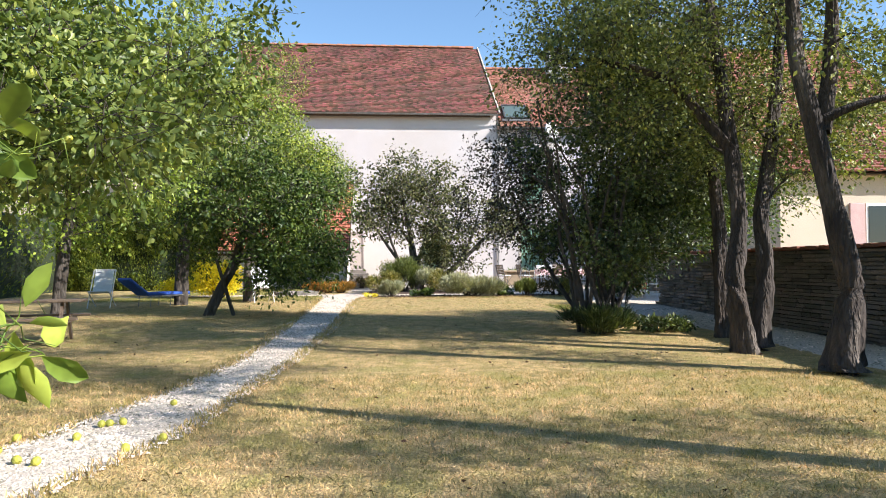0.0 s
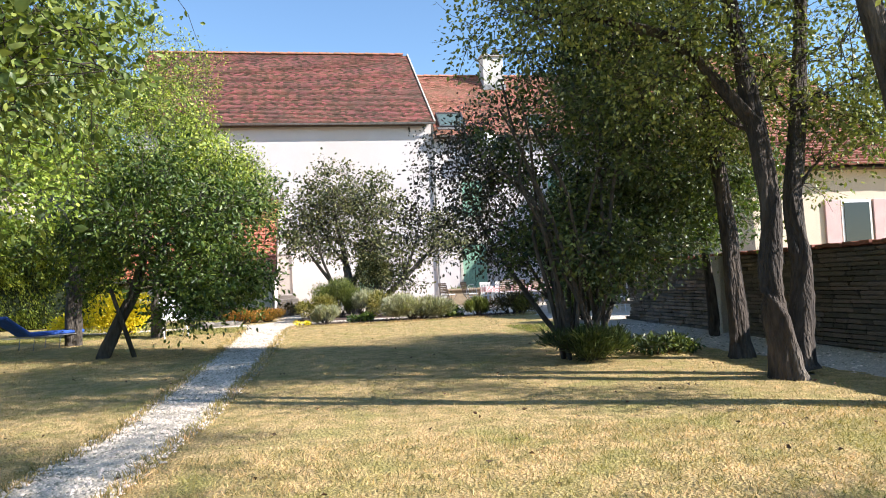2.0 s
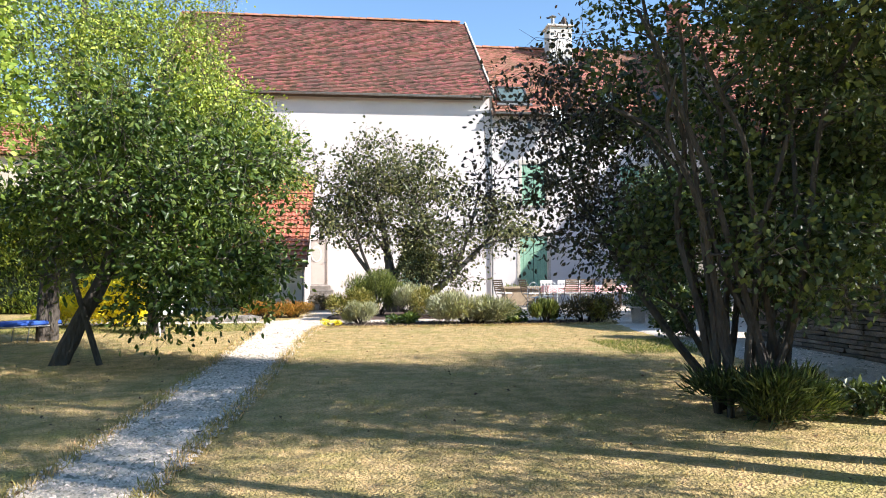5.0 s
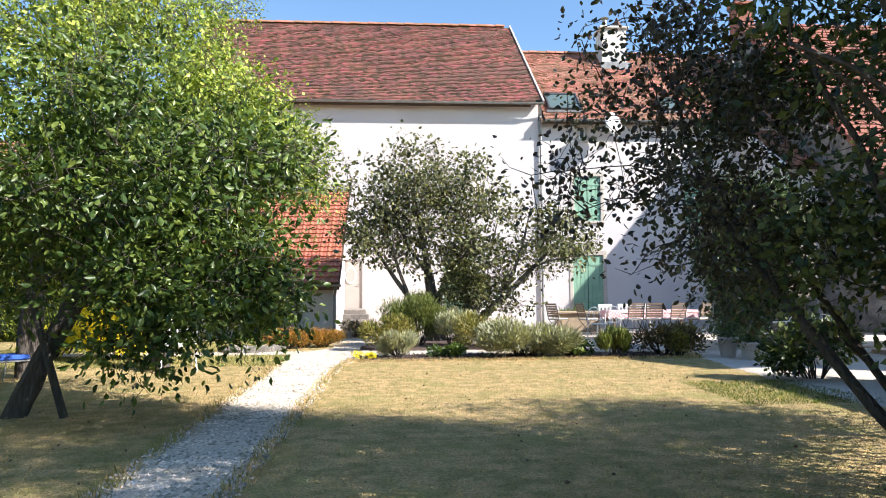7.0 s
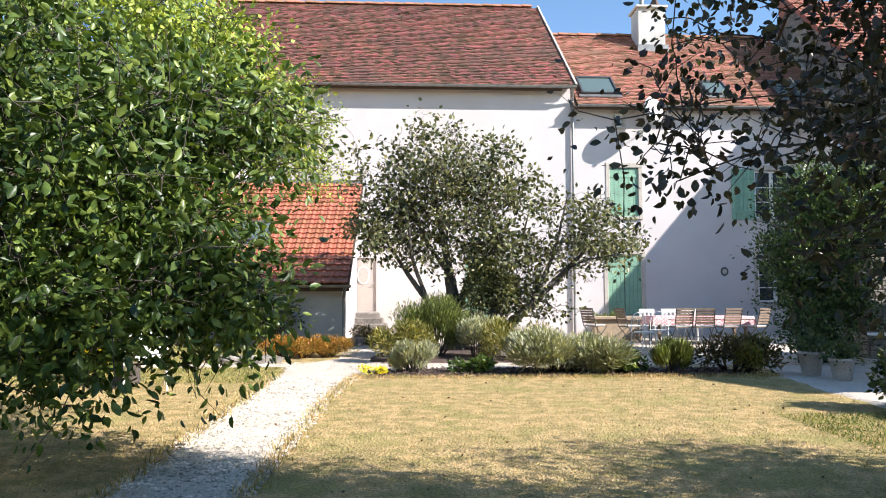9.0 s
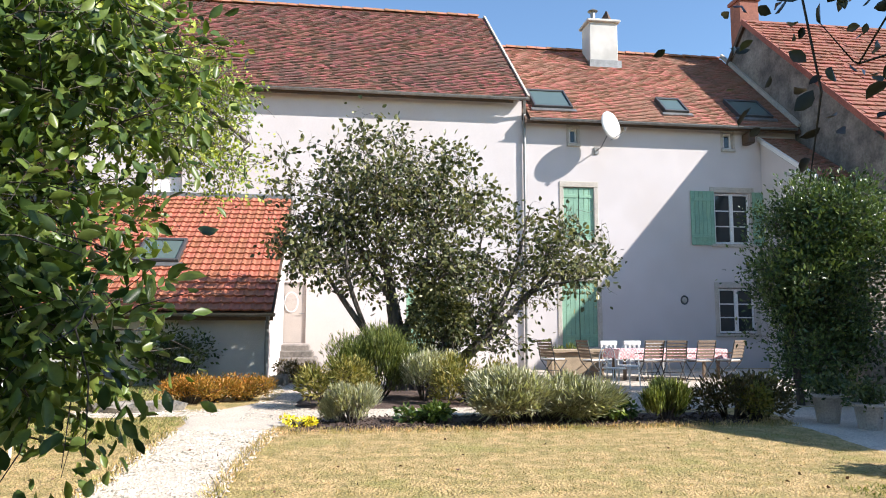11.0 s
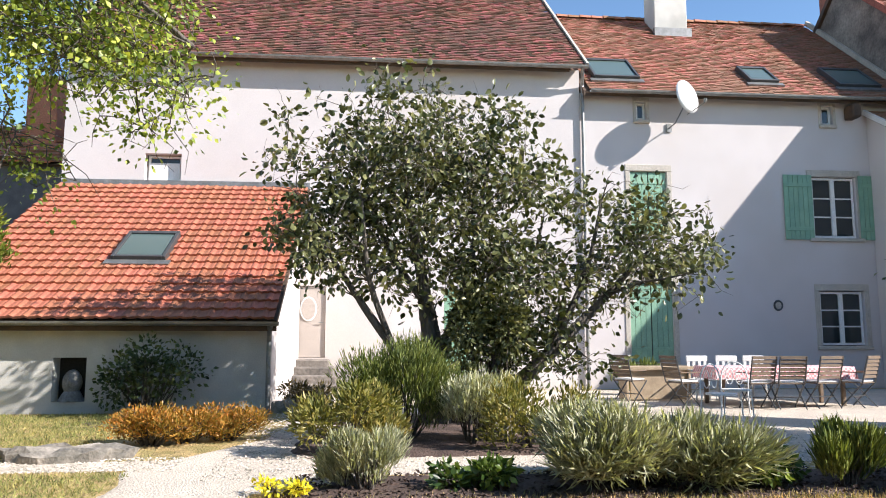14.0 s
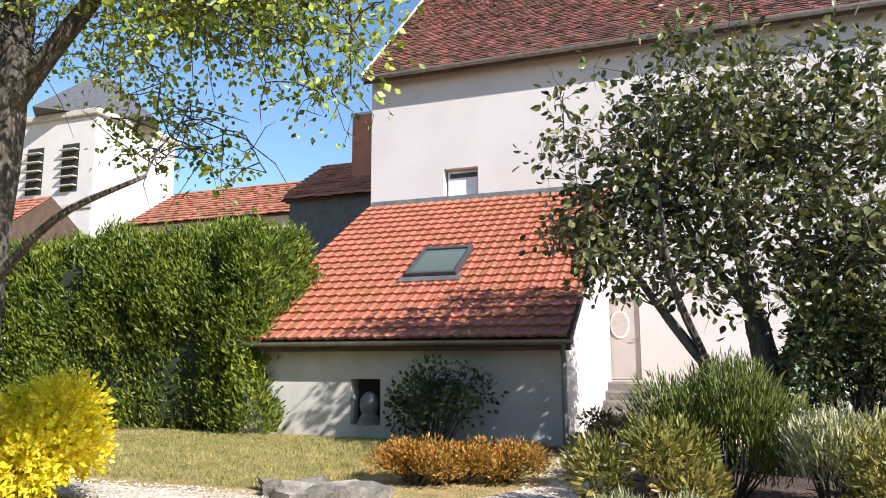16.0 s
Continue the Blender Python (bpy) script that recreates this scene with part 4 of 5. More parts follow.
# end of the rubble wall beside the terrace
pier = thing("stone_pier", "tall rubble stone wall end with a pale capstone", "wall", (10.0, 26.95, 0.4))
part("shaft", box(0, 0.8, 0, 0.9, 0, 3.4, 0.03), STONE, pier)
part("capstone", box(-0.06, 0.86, -0.06, 0.96, 3.403, 3.54, 0.03), LIMESTONE, pier, "pale capstone")
pr = np.random.default_rng(122)
pz = 0.1
while pz < 3.25:
    ph = pr.uniform(0.1, 0.2)
    px = 0.0
    while px < 0.7:
        pw = min(pr.uniform(0.18, 0.4), 0.8 - px)
        part("stone", box(px + 0.01, px + pw - 0.01, -0.03, 0.05, pz, pz + ph - 0.02, 0.012), STEPSTONE, pier)
        px += pw
    py = 0.06
    while py < 0.8:
        pw = min(pr.uniform(0.2, 0.4), 0.9 - py)
        part("stone", box(-0.03, 0.05, py + 0.01, py + pw - 0.01, pz, pz + ph - 0.02, 0.012), STEPSTONE, pier)
        py += pw
    pz += ph

# neighbour house beyond the wall
nb = thing("neighbour_house", "cream rendered house with pale pink shutters", "house", (0, 0, 0))
part("wall", box(11.3, 27, 20.0, 25.0, 0, 4.1), PINK, nb)
part("roof", prism([(19.6, 4.0), (22.5, 5.3), (25.3, 4.0)], 11.0, 27.3), RUST, nb)
tiled("roof_tiles", 10.95, 27.3, (19.55, 4.05), (22.5, 5.38), 0.24, 0.30, TILE_FAR, nb, 25, thick=0.04)
for x in (14.3, 17.6, 21.0):
    w = part("window", box(x - 0.45, x + 0.45, 19.96, 19.997, 2.0, 3.2), WHITEPAINT, nb)
    part("pane", box(x - 0.38, x + 0.38, 19.94, 19.958, 2.08, 3.12), GLASS, w)
    for s in (-0.95, 0.5):
        part("shutter", box(x + s, x + s + 0.45, 19.93, 19.99, 2.0, 3.2, 0.01), SHUTPINK, nb, "pale pink shutter")

# roofs and church tower beyond the hedge
def far_house(x0, x1, y, depth, ze, rise, label, wallmat, course=0.34):
    h = thing("far_house", label, "house", (0, 0, 0), group="village houses")
    part("wall", box(x0, x1, y, y + depth, 0, ze), wallmat, h)
    part("roof", prism([(y - 0.3, ze - 0.1), (y + depth / 2, ze + rise), (y + depth + 0.3, ze - 0.1)], x0 - 0.2, x1 + 0.2), RUST, h)
    tiled("roof_tiles", x0 - 0.25, x1 + 0.25, (y - 0.34, ze - 0.06), (y + depth / 2, ze + rise + 0.05), 0.3, course, TILE_VILLAGE, h, 31, thick=0.05)
    return h


far_house(-25.5, -15.9, 47.5, 7, 8.2, 2.3, "low village house with orange tiled roof", PINK)
far_house(-13.2, -7.6, 42, 6, 7.4, 2.0, "narrow dark-walled house with tiled roof", SLATE)
far_house(-42, -31, 44, 7, 7.2, 2.8, "village house with red tiled roof", RENDER)
fc = thing("far_chimney", "orange brick chimney on the neighbouring roof", "chimney", (-10.9, 43.6, 8.6))
part("chimney_shaft", box(-0.5, 0.5, -0.4, 0.4, -0.6, 2.0, 0.02), TILE_VILLAGE, fc)
part("cap", box(-0.56, 0.56, -0.46, 0.46, 2.003, 2.12, 0.02), LIMESTONE, fc)
tw = thing("church_tower", "pale church tower with louvred belfry openings", "tower", (-45.5, 60, 0))
part("shaft", box(-4.2, 4.2, 0, 8.4, 0, 19.6, 0.05), RENDER, tw)
part("cornice", box(-4.5, 4.5, -0.3, 8.7, 19.6, 20.1, 0.08), LIMESTONE, tw)
part("string_course", box(-4.3, 4.3, -0.12, -0.003, 12.6, 13.0, 0.03), LIMESTONE, tw)
for x in (-1.6, 1.9):
    # no hole is cut: a near-black panel gives the opening's shade
    o = part("opening", box(x - 0.8, x + 0.8, -0.06, -0.004, 14.0, 17.6), DARK, tw, "near-black panel painted as the shade in a belfry opening")
    for k in range(5):
        part("louvre", plank((x - 0.78, -0.2, 14.4 + 0.68 * k), (x + 0.78, -0.2, 14.4 + 0.68 * k), 0.5, 0.08), LIMESTONE, o)
part("roof", bar((0, 4.2, 20.1), (0, 4.2, 25), 6.2, 4, 0.1), SLATE, tw)

# ---- trees ----
def G(x, y, dz=0.0):
    return (x, y, gz(y) + dz)


tree("fruit_tree", "leafy fruit tree hung with yellow-green fruit", [[(G(-4.9, 7.2, -0.05), 0.17), ((-4.8, 7.3, 1.4), 0.13), ((-4.5, 7.7, 2.6), 0.10), ((-4.2, 8.2, 3.6), 0.07)]],
     [(-4.3, 7.9, 3.6, 2.7, 3.2, 1.6, 3), (-4.0, 9.5, 4.6, 2.5, 3.0, 1.6, 2), (-2.7, 7.0, 3.0, 1.1, 1.5, 0.9, 0.7), (-3.9, 6.0, 3.0, 1.2, 1.2, 1.1, 0.6)], 820, 40, 0.085, 0.28, L_FRUIT, BARK, 41, spread=0.22, floor=1.9, rounded=True)
tree("tall_left_tree", "tall dark leafy tree behind the picnic table", [[(G(-6.9, 16.5, -0.05), 0.15), ((-6.8, 16.5, 1.6), 0.12), ((-6.6, 16.6, 3.2), 0.09), ((-6.5, 16.8, 5), 0.05)]],
     [(-6.6, 16.7, 4.4, 2.6, 2.6, 2.6, 3), (-6.4, 17.5, 6.0, 2.0, 2.2, 1.8, 1)], 460, 55, 0.10, 0.29, L_LIGHT, BARKDARK, 42, floor=1.6)
tree("apple_tree", "leaning apple tree with dense low crown held by a prop", [[(G(-4.15, 18.3, -0.05), 0.13), ((-3.85, 18.3, 0.95), 0.115), ((-3.5, 18.35, 1.6), 0.10), ((-3.3, 18.5, 2.6), 0.08), ((-3.3, 18.6, 3.7), 0.05)]],
     [(-3.2, 18.3, 2.9, 2.1, 1.9, 1.6, 4), (-3.6, 18.6, 3.3, 1.6, 1.6, 1.0, 2), (-2.1, 18.1, 2.2, 1.0, 1.2, 0.95, 1), (-4.6, 18.4, 2.6, 1.2, 1.4, 1.2, 1), (-1.35, 18.2, 1.75, 0.45, 0.6, 0.6, 0.5), (-1.5, 18.6, 3.3, 0.5, 0.6, 0.4, 0.4), (-2.6, 17.3, 1.4, 0.6, 0.5, 0.5, 0.4)], 760, 33, 0.10, 0.25, L_APPLE, BARKDARK, 43, spread=0.22, floor=0.8, bough=13, rounded=True)
pp = thing("tree_prop", "dark wooden prop leaning against the apple tree", "post", G(-3.5, 18.15))
part("pole", bar((0, 0, 0), (-0.42, 0.05, 1.35), 0.05, 8, 0.04), BARKDARK, pp)
tree("plum_tree", "tall half-bare tree with pale twigs and bright leaves", [[(G(-4.1, 23.6, -0.05), 0.20), ((-4.05, 23.6, 1.6), 0.17), ((-3.9, 23.6, 3.2), 0.14), ((-3.8, 23.6, 5.0), 0.10), ((-4.0, 23.5, 7.2), 0.06)],
     [((-3.95, 23.6, 2.3), 0.04), ((-3.0, 23.3, 2.75), 0.025), ((-2.2, 23.2, 2.9), 0.012)], [((-3.9, 23.6, 3.6), 0.08), ((-2.8, 23.5, 4.5), 0.05), ((-1.6, 23.4, 4.6), 0.03), ((-0.9, 23.3, 4.0), 0.015)]],
     [(-3.9, 23.6, 6.2, 2.0, 2.0, 2.4, 3), (-2.1, 23.4, 4.5, 1.1, 0.9, 0.6, 1.9), (-1.5, 23.3, 3.9, 0.6, 0.7, 0.5, 0.8), (-4.6, 24, 4.6, 1.6, 1.4, 1.2, 1.2), (-2.4, 23.5, 3.4, 0.6, 0.5, 0.5, 0.3)], 1150, 38, 0.05, 0.36, L_PLUM, BARKLILAC, 44, bare=0.42, spread=0.14, bough=7)
tree("bright_tree", "tall tree with dense bright yellow-green foliage", [[(G(-5.8, 22.2, -0.05), 0.20), ((-5.75, 22.2, 1.8), 0.17), ((-5.5, 22.1, 3.6), 0.13), ((-5.3, 22.2, 5.4), 0.09), ((-5.2, 22.4, 8.0), 0.04)],
     [((-5.5, 22.1, 3.2), 0.07), ((-4.2, 21.2, 4.2), 0.05), ((-2.7, 20.5, 4.5), 0.02)]],
     [(-5.2, 22.6, 8.0, 2.4, 2.0, 1.7, 4.5), (-6.8, 22.4, 6.4, 1.6, 1.6, 1.8, 2.5), (-5.2, 22.3, 5.6, 2.0, 1.6, 1.6, 2.6), (-2.4, 20.3, 4.4, 1.1, 1.0, 0.8, 2.2), (-3.6, 20.6, 5.2, 1.4, 1.1, 1.0, 2.4)], 1050, 44, 0.072, 0.34, L_PLUM, BARKDARK, 64, bare=0.05, spread=0.19, bough=7)
tree("lilac_tree", "many-stemmed lilac with grey-green leaves before the house", [[(G(1.5, 29.3, -0.05), 0.24), ((1.45, 29.3, 1.2), 0.19), ((1.3, 29.3, 2.0), 0.13), ((1.15, 29.4, 3.0), 0.075), ((0.95, 29.4, 4.0), 0.045), ((0.9, 29.4, 5.2), 0.018)],
     [(G(1.35, 29.2), 0.085), ((0.95, 29.1, 1.4), 0.07), ((0.3, 29.1, 2.3), 0.05), ((-0.3, 29.2, 3.2), 0.03), ((-0.6, 29.2, 4.0), 0.015)],
     [((0.75, 29.1, 1.7), 0.05), ((0.35, 28.9, 2.7), 0.04), ((0.25, 28.9, 3.9), 0.02)],
     [(G(2.3, 29.2), 0.17), ((2.6, 29.2, 1.1), 0.12), ((3.3, 29.1, 1.75), 0.085), ((4.1, 29.2, 2.5), 0.05), ((4.9, 29.3, 3.3), 0.02)],
     [((3.2, 29.1, 1.7), 0.06), ((3.7, 28.9, 2.8), 0.04), ((4.0, 29.0, 4.0), 0.018)],
     [((1.45, 29.3, 1.5), 0.09), ((1.85, 29.2, 2.6), 0.06), ((2.1, 29.3, 3.8), 0.035), ((2.3, 29.4, 4.9), 0.015)],
     [((1.35, 29.3, 2.2), 0.06), ((0.6, 29.5, 3.3), 0.04), ((0.2, 29.6, 4.5), 0.016)],
     [(G(2.2, 29.4), 0.08), ((2.3, 29.5, 1.4), 0.06), ((2.9, 29.6, 2.6), 0.035), ((3.2, 29.6, 3.8), 0.015)]],
     [(0.95, 29.4, 4.7, 1.95, 1.5, 1.5, 4.8), (2.6, 29.4, 4.0, 1.4, 1.3, 1.35, 2.2), (4.7, 29.3, 3.35, 1.5, 1.2, 1.15, 3.0), (3.0, 29.3, 2.2, 1.1, 1.0, 1.1, 2.0), (-0.05, 29.3, 3.5, 1.2, 1.1, 0.85, 1.6), (1.6, 29.3, 3.1, 1.3, 1.1, 0.8, 1.2)], 1350, 15, 0.115, 0.31, L_LILAC, BARKLILAC, 45, spread=0.15, bare=0.3, bough=4, rounded=True)
# dark multi-stem shrub tree
stems = []
r = np.random.default_rng(46)
for i in range(16):
    a = r.uniform(0, 6.28)
    bx, by = 4.0 + 0.3 * math.cos(a), 13.5 + 0.3 * math.sin(a)
    tx, ty, tz = 4.1 + r.uniform(-1.6, 1.6), 13.6 + r.uniform(-1.2, 1.2), r.uniform(3.0, 4.6)
    stems.append([(p, rr) for p, rr in limb(r, G(bx, by, -0.03), (tx, ty, tz), 0.034, 0.014, n=6)])
stems.append([(G(4.3, 13.8), 0.04), ((4.9, 14.2, 1.2), 0.034), ((5.4, 14.3, 2.3), 0.02)])
tree("dark_shrub_tree", "large dark many-stemmed shrub at the lawn's edge", stems, [(4.5, 13.6, 4.0, 1.8, 1.8, 2.0, 4), (3.5, 13.9, 2.6, 0.8, 0.9, 0.9, 0.8), (4.9, 14.0, 2.4, 1.5, 1.4, 1.4, 1.5), (4.7, 13.5, 5.6, 1.8, 1.8, 1.3, 1.5), (4.3, 13.5, 1.7, 1.3, 1.1, 0.8, 0.5), (5.6, 13.8, 3.4, 1.2, 1.3, 1.3, 1.2)], 860, 56, 0.08, 0.31, L_DARK, BARKDARK, 47, spread=0.17, bare=0.12, floor=0.7, bough=6)
tree("purple_shrub", "open purple-brown leafed branches leaning from the dark shrub", [[(G(4.1, 14.1, -0.02), 0.05), ((3.75, 14.5, 0.8), 0.045), ((3.3, 15.0, 1.7), 0.035), ((2.9, 15.5, 2.6), 0.02), ((2.8, 15.7, 3.5), 0.01)], [(G(4.2, 14.2, -0.02), 0.035), ((4.0, 14.9, 1.1), 0.03), ((3.5, 15.6, 2.4), 0.02)]],
     [(2.85, 15.7, 3.1, 1.05, 1.0, 0.95, 2), (3.3, 15.5, 2.1, 0.6, 0.7, 0.6, 0.7), (2.7, 15.7, 3.9, 0.5, 0.6, 0.5, 0.6), (3.5, 15.5, 3.9, 0.7, 0.8, 0.7, 0.6)], 250, 32, 0.062, 0.32, L_PURPLE, BARKDARK, 48, spread=0.17, category="shrub", bough=5, rounded=True)
CAN = dict(leaf=0.068, width=0.3, material=L_CANOPY, bark=BARK, spread=0.21, droop=0.4, bare=0.25, bough=9)
tree("boundary_tree", "tall old tree with twisted ridged trunk", [[(G(5.38, 10.5, -0.1), 0.25), (G(5.35, 10.5, 0.25), 0.15), ((5.2, 10.5, 1.2), 0.125), ((5.38, 10.6, 2.1), 0.12), ((5.3, 10.7, 3.0), 0.11), ((5.2, 10.9, 4.6), 0.09), ((5.0, 11.0, 6.4), 0.05)], [((5.3, 10.7, 3.2), 0.09), ((4.4, 10.9, 4.4), 0.06), ((3.3, 11.2, 4.7), 0.04)]],
     [(4.6, 11.0, 5.8, 2.5, 1.8, 1.7, 3), (2.9, 11.2, 5.0, 1.2, 1.2, 0.8, 1), (5.5, 10.8, 4.0, 1.5, 1.4, 1.3, 1.4), (4.6, 10.6, 7.8, 2.4, 2.2, 1.2, 2)], 500, 64, seed=51, **CAN)
tree("boundary_tree", "tall old tree with ridged trunk beside its twin", [[(G(5.72, 10.75, -0.1), 0.23), (G(5.7, 10.75, 0.3), 0.14), ((5.88, 10.8, 1.3), 0.12), ((5.8, 10.85, 2.2), 0.11), ((6.1, 11.0, 3.4), 0.10), ((6.3, 11.0, 5.6), 0.06)]],
     [(6.4, 11.0, 5.0, 1.9, 1.9, 2.0, 2), (6.6, 11.2, 3.2, 1.3, 1.4, 1.0, 0.8), (6.2, 10.6, 7.6, 2.0, 2.0, 1.2, 1)], 280, 62, seed=52, **CAN)
tree("boundary_tree", "forked leaning tree with rough bark by the gravel strip", [[(G(5.62, 8.55, -0.1), 0.30), (G(5.6, 8.55, 0.25), 0.19), ((5.80, 8.6, 1.2), 0.145), ((5.55, 8.6, 2.2), 0.12), ((5.32, 8.6, 3.2), 0.11), ((5.05, 8.6, 4.2), 0.09), ((5.1, 8.7, 6.2), 0.05)], [((5.42, 8.6, 3.1), 0.10), ((5.65, 8.7, 4.2), 0.08), ((5.7, 8.8, 6.0), 0.04)]],
     [(5.3, 8.7, 6.0, 2.4, 2.0, 1.6, 3), (6.4, 8.6, 3.6, 1.2, 1.4, 1.2, 1), (4.4, 9.2, 5.4, 1.4, 1.2, 1.0, 1), (4.4, 8.0, 7.9, 2.4, 2.2, 1.1, 2.4)], 460, 64, seed=53, **CAN)
tree("boundary_tree", "slim tree with dark trunk beside the gravel strip", [[(G(5.95, 12.4, -0.1), 0.20), (G(5.95, 12.4, 0.3), 0.13), ((5.95, 12.5, 2.0), 0.11), ((5.8, 12.6, 4.0), 0.08), ((5.6, 12.6, 6.0), 0.04)]],
     [(5.7, 12.6, 5.2, 2.0, 1.9, 2.0, 1), (6.2, 12.8, 3.2, 1.2, 1.2, 1.0, 0.4)], 250, 62, seed=54, **CAN)
tree("boundary_tree", "tree by the boundary wall whose crown shades the lawn", [[(G(6.0, 3.6, -0.1), 0.22), ((6.0, 3.6, 1.8), 0.15), ((5.9, 3.8, 3.6), 0.12), ((5.8, 4, 5.4), 0.06)]],
     [(5.4, 4.6, 6.4, 2.3, 2.8, 1.5, 1)], 330, 44, seed=55, **CAN)
tree("boundary_tree", "leafy tree beyond the boundary wall shading the lawn", [[(G(9.6, 1.0, -0.1), 0.22), ((9.6, 1.0, 2.2), 0.16), ((9.6, 1.2, 4.2), 0.1)]],
     [(9.0, 1.3, 5.4, 2.4, 2.4, 1.6, 1)], 380, 44, seed=59, **CAN)
tree("boundary_tree", "leafy tree beyond the boundary wall shading the lawn", [[(G(9.9, -3.4, -0.1), 0.22), ((9.9, -3.4, 2.2), 0.16), ((9.9, -3.2, 4.2), 0.1)]],
     [(9.4, -2.6, 5.4, 2.4, 2.2, 1.6, 1)], 330, 44, seed=60, **CAN)
tree("garden_tree", "small leafy tree by the side gravel", [[(G(7.2, 15.2, -0.1), 0.10), ((7.2, 15.2, 1.0), 0.08), ((7.1, 15.2, 2.0), 0.06), ((7.0, 15.2, 3.0), 0.03)]],
     [(7.0, 15.2, 2.9, 1.3, 1.5, 1.2, 1)], 300, 46, seed=56, leaf=0.085, width=0.3, material=L_APPLE, bark=BARK, floor=1.3)
tree("climbing_shrub", "tall dense evergreen shrub beside the terrace", [[(G(8.6, 26.3, -0.05), 0.10), ((8.6, 26.3, 1.6), 0.08), ((8.7, 26.3, 3.2), 0.05)], [(G(8.1, 26.2), 0.06), ((8.0, 26.2, 1.6), 0.05), ((8.2, 26.2, 3.0), 0.03)]],
     [(8.75, 26.3, 3.2, 0.95, 0.9, 0.95, 2.4), (8.65, 26.2, 1.7, 0.8, 0.85, 1.2, 2.2), (8.3, 26.2, 2.6, 0.6, 0.7, 0.7, 0.8), (8.9, 26.4, 4.0, 0.5, 0.5, 0.45, 0.5), (9.6, 27.0, 3.9, 0.7, 0.6, 0.5, 0.7)], 760, 60, 0.085, 0.25, L_CLIMB, BARKDARK, 57, spread=0.17, droop=-0.9, category="shrub", floor=0.5, bough=5)
# near shoot beside the path
tree("young_shoot", "young leafy shoot with large pale leaves", [[(G(-0.86, 1.15, -0.02), 0.008), ((-0.82, 1.2, 0.6), 0.006), ((-0.72, 1.28, 1.14), 0.004), ((-0.64, 1.3, 1.36), 0.003), ((-0.66, 1.32, 1.85), 0.002)]], [(-0.60, 1.3, 1.36, 0.07, 0.05, 0.06, 1), (-0.64, 1.32, 1.80, 0.07, 0.05, 0.10, 1)], 14, 2, 0.1, 0.22, L_LIGHT, L_LIGHT, 58, spread=0.03, twig=0.002, category="sapling", rounded=True)


# ---- hedges and beds ----
def hedge(name, label, x0, x1, y0, y1, h, n, seed):
    r = np.random.default_rng(seed)
    root = thing(name, label, "hedge", ((x0 + x1) / 2, (y0 + y1) / 2, gz(y0)))
    w, dp = (x1 - x0) / 2, (y1 - y0) / 2
    # solid dark box stands in for the shaded depth behind the leaves
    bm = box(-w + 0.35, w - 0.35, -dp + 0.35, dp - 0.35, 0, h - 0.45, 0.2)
    part("inner_growth", bm, HEDGEIN, root, "dark box painted as the shade inside the hedge")
    P = np.stack([r.uniform(-w, w, n), r.uniform(-dp, dp, n), h * r.random(n) ** 0.8], 1)
    k = r.integers(0, 5, n)
    P[k == 0, 0], P[k == 1, 0], P[k == 4, 2] = -w, w, h
    P[(k == 2) | (k == 3), 1] = -dp
    lump = np.array([0.8 * noise.noise(Vector((p[0] * 0.8, p[1] * 0.8, p[2] * 0.5))) + 0.7 * noise.noise(Vector((p[0] * 2.6, p[1] * 2.6, p[2] * 1.1))) for p in P])
    keep = r.random(n) < np.clip(0.8 + 1.4 * lump, 0.4, 1)
    P, k, lump = P[keep], k[keep], lump[keep]
    n = len(P)
    out = np.stack([np.where(k == 0, -1, np.where(k == 1, 1, 0)), np.where((k == 2) | (k == 3), -1, 0), np.where(k == 4, 1, 0)], 1)
    top = np.clip(P[:, 2:3] / h, 0, 1) ** 4
    P = P + out * (0.62 * lump[:, None] - 0.15) - P * np.array([1, 1, 0]) / np.array([w, dp, 1]) * 0.35 * top + r.normal(size=P.shape) * 0.10
    P[:, 2] = np.clip(P[:, 2], 0.03, None)
    D = out * 0.7 + r.normal(size=P.shape) * 0.45 + np.array([0, 0, 0.9])
    leaves("foliage", P, D, 0.13, 0.15, L_HEDGE, root, r)
    return root


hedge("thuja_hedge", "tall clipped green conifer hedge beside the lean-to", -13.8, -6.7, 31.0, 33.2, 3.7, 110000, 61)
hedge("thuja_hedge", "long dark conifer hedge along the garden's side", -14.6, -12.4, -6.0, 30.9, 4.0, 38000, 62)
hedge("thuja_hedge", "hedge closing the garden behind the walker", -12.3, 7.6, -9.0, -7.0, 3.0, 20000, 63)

shrub("rosemary", "bushy upright rosemary in the bed", 0.85, 27.7, 0.85, 0.6, 1.2, 13000, 0.10, 0.06, L_ROSEM, 71, 0.7, lumps=16)
shrub("lavender", "silvery lavender clump at the bed's edge", 0.42, 24.75, 0.42, 0.35, 0.5, 6000, 0.10, 0.035, L_LAV, 72, 0.6)
shrub("lavender", "wide grey lavender clump with dry stalks", 3.05, 24.75, 0.95, 0.6, 0.66, 22000, 0.16, 0.013, L_LAV, 73, 0.35, lumps=18)
shrub("lavender", "round upright lavender tuft", 4.9, 24.6, 0.36, 0.32, 0.58, 6000, 0.15, 0.025, L_ROSEM, 74, 0.75)
shrub("euphorbia", "olive and yellow leafy euphorbia", 0.12, 26.85, 0.7, 0.5, 0.72, 3800, 0.10, 0.16, L_OLIVE, 75, 0.3)
shrub("euphorbia", "yellow-tipped low shrub at the end of the bed", 6.0, 24.8, 0.75, 0.5, 0.62, 2600, 0.08, 0.22, L_BROWN, 76, 0.2)
shrub("euphorbia", "yellow-flowered low plant in the bed", 6.3, 24.5, 0.48, 0.36, 0.66, 1900, 0.07, 0.25, L_OLIVE, 77, 0.2)
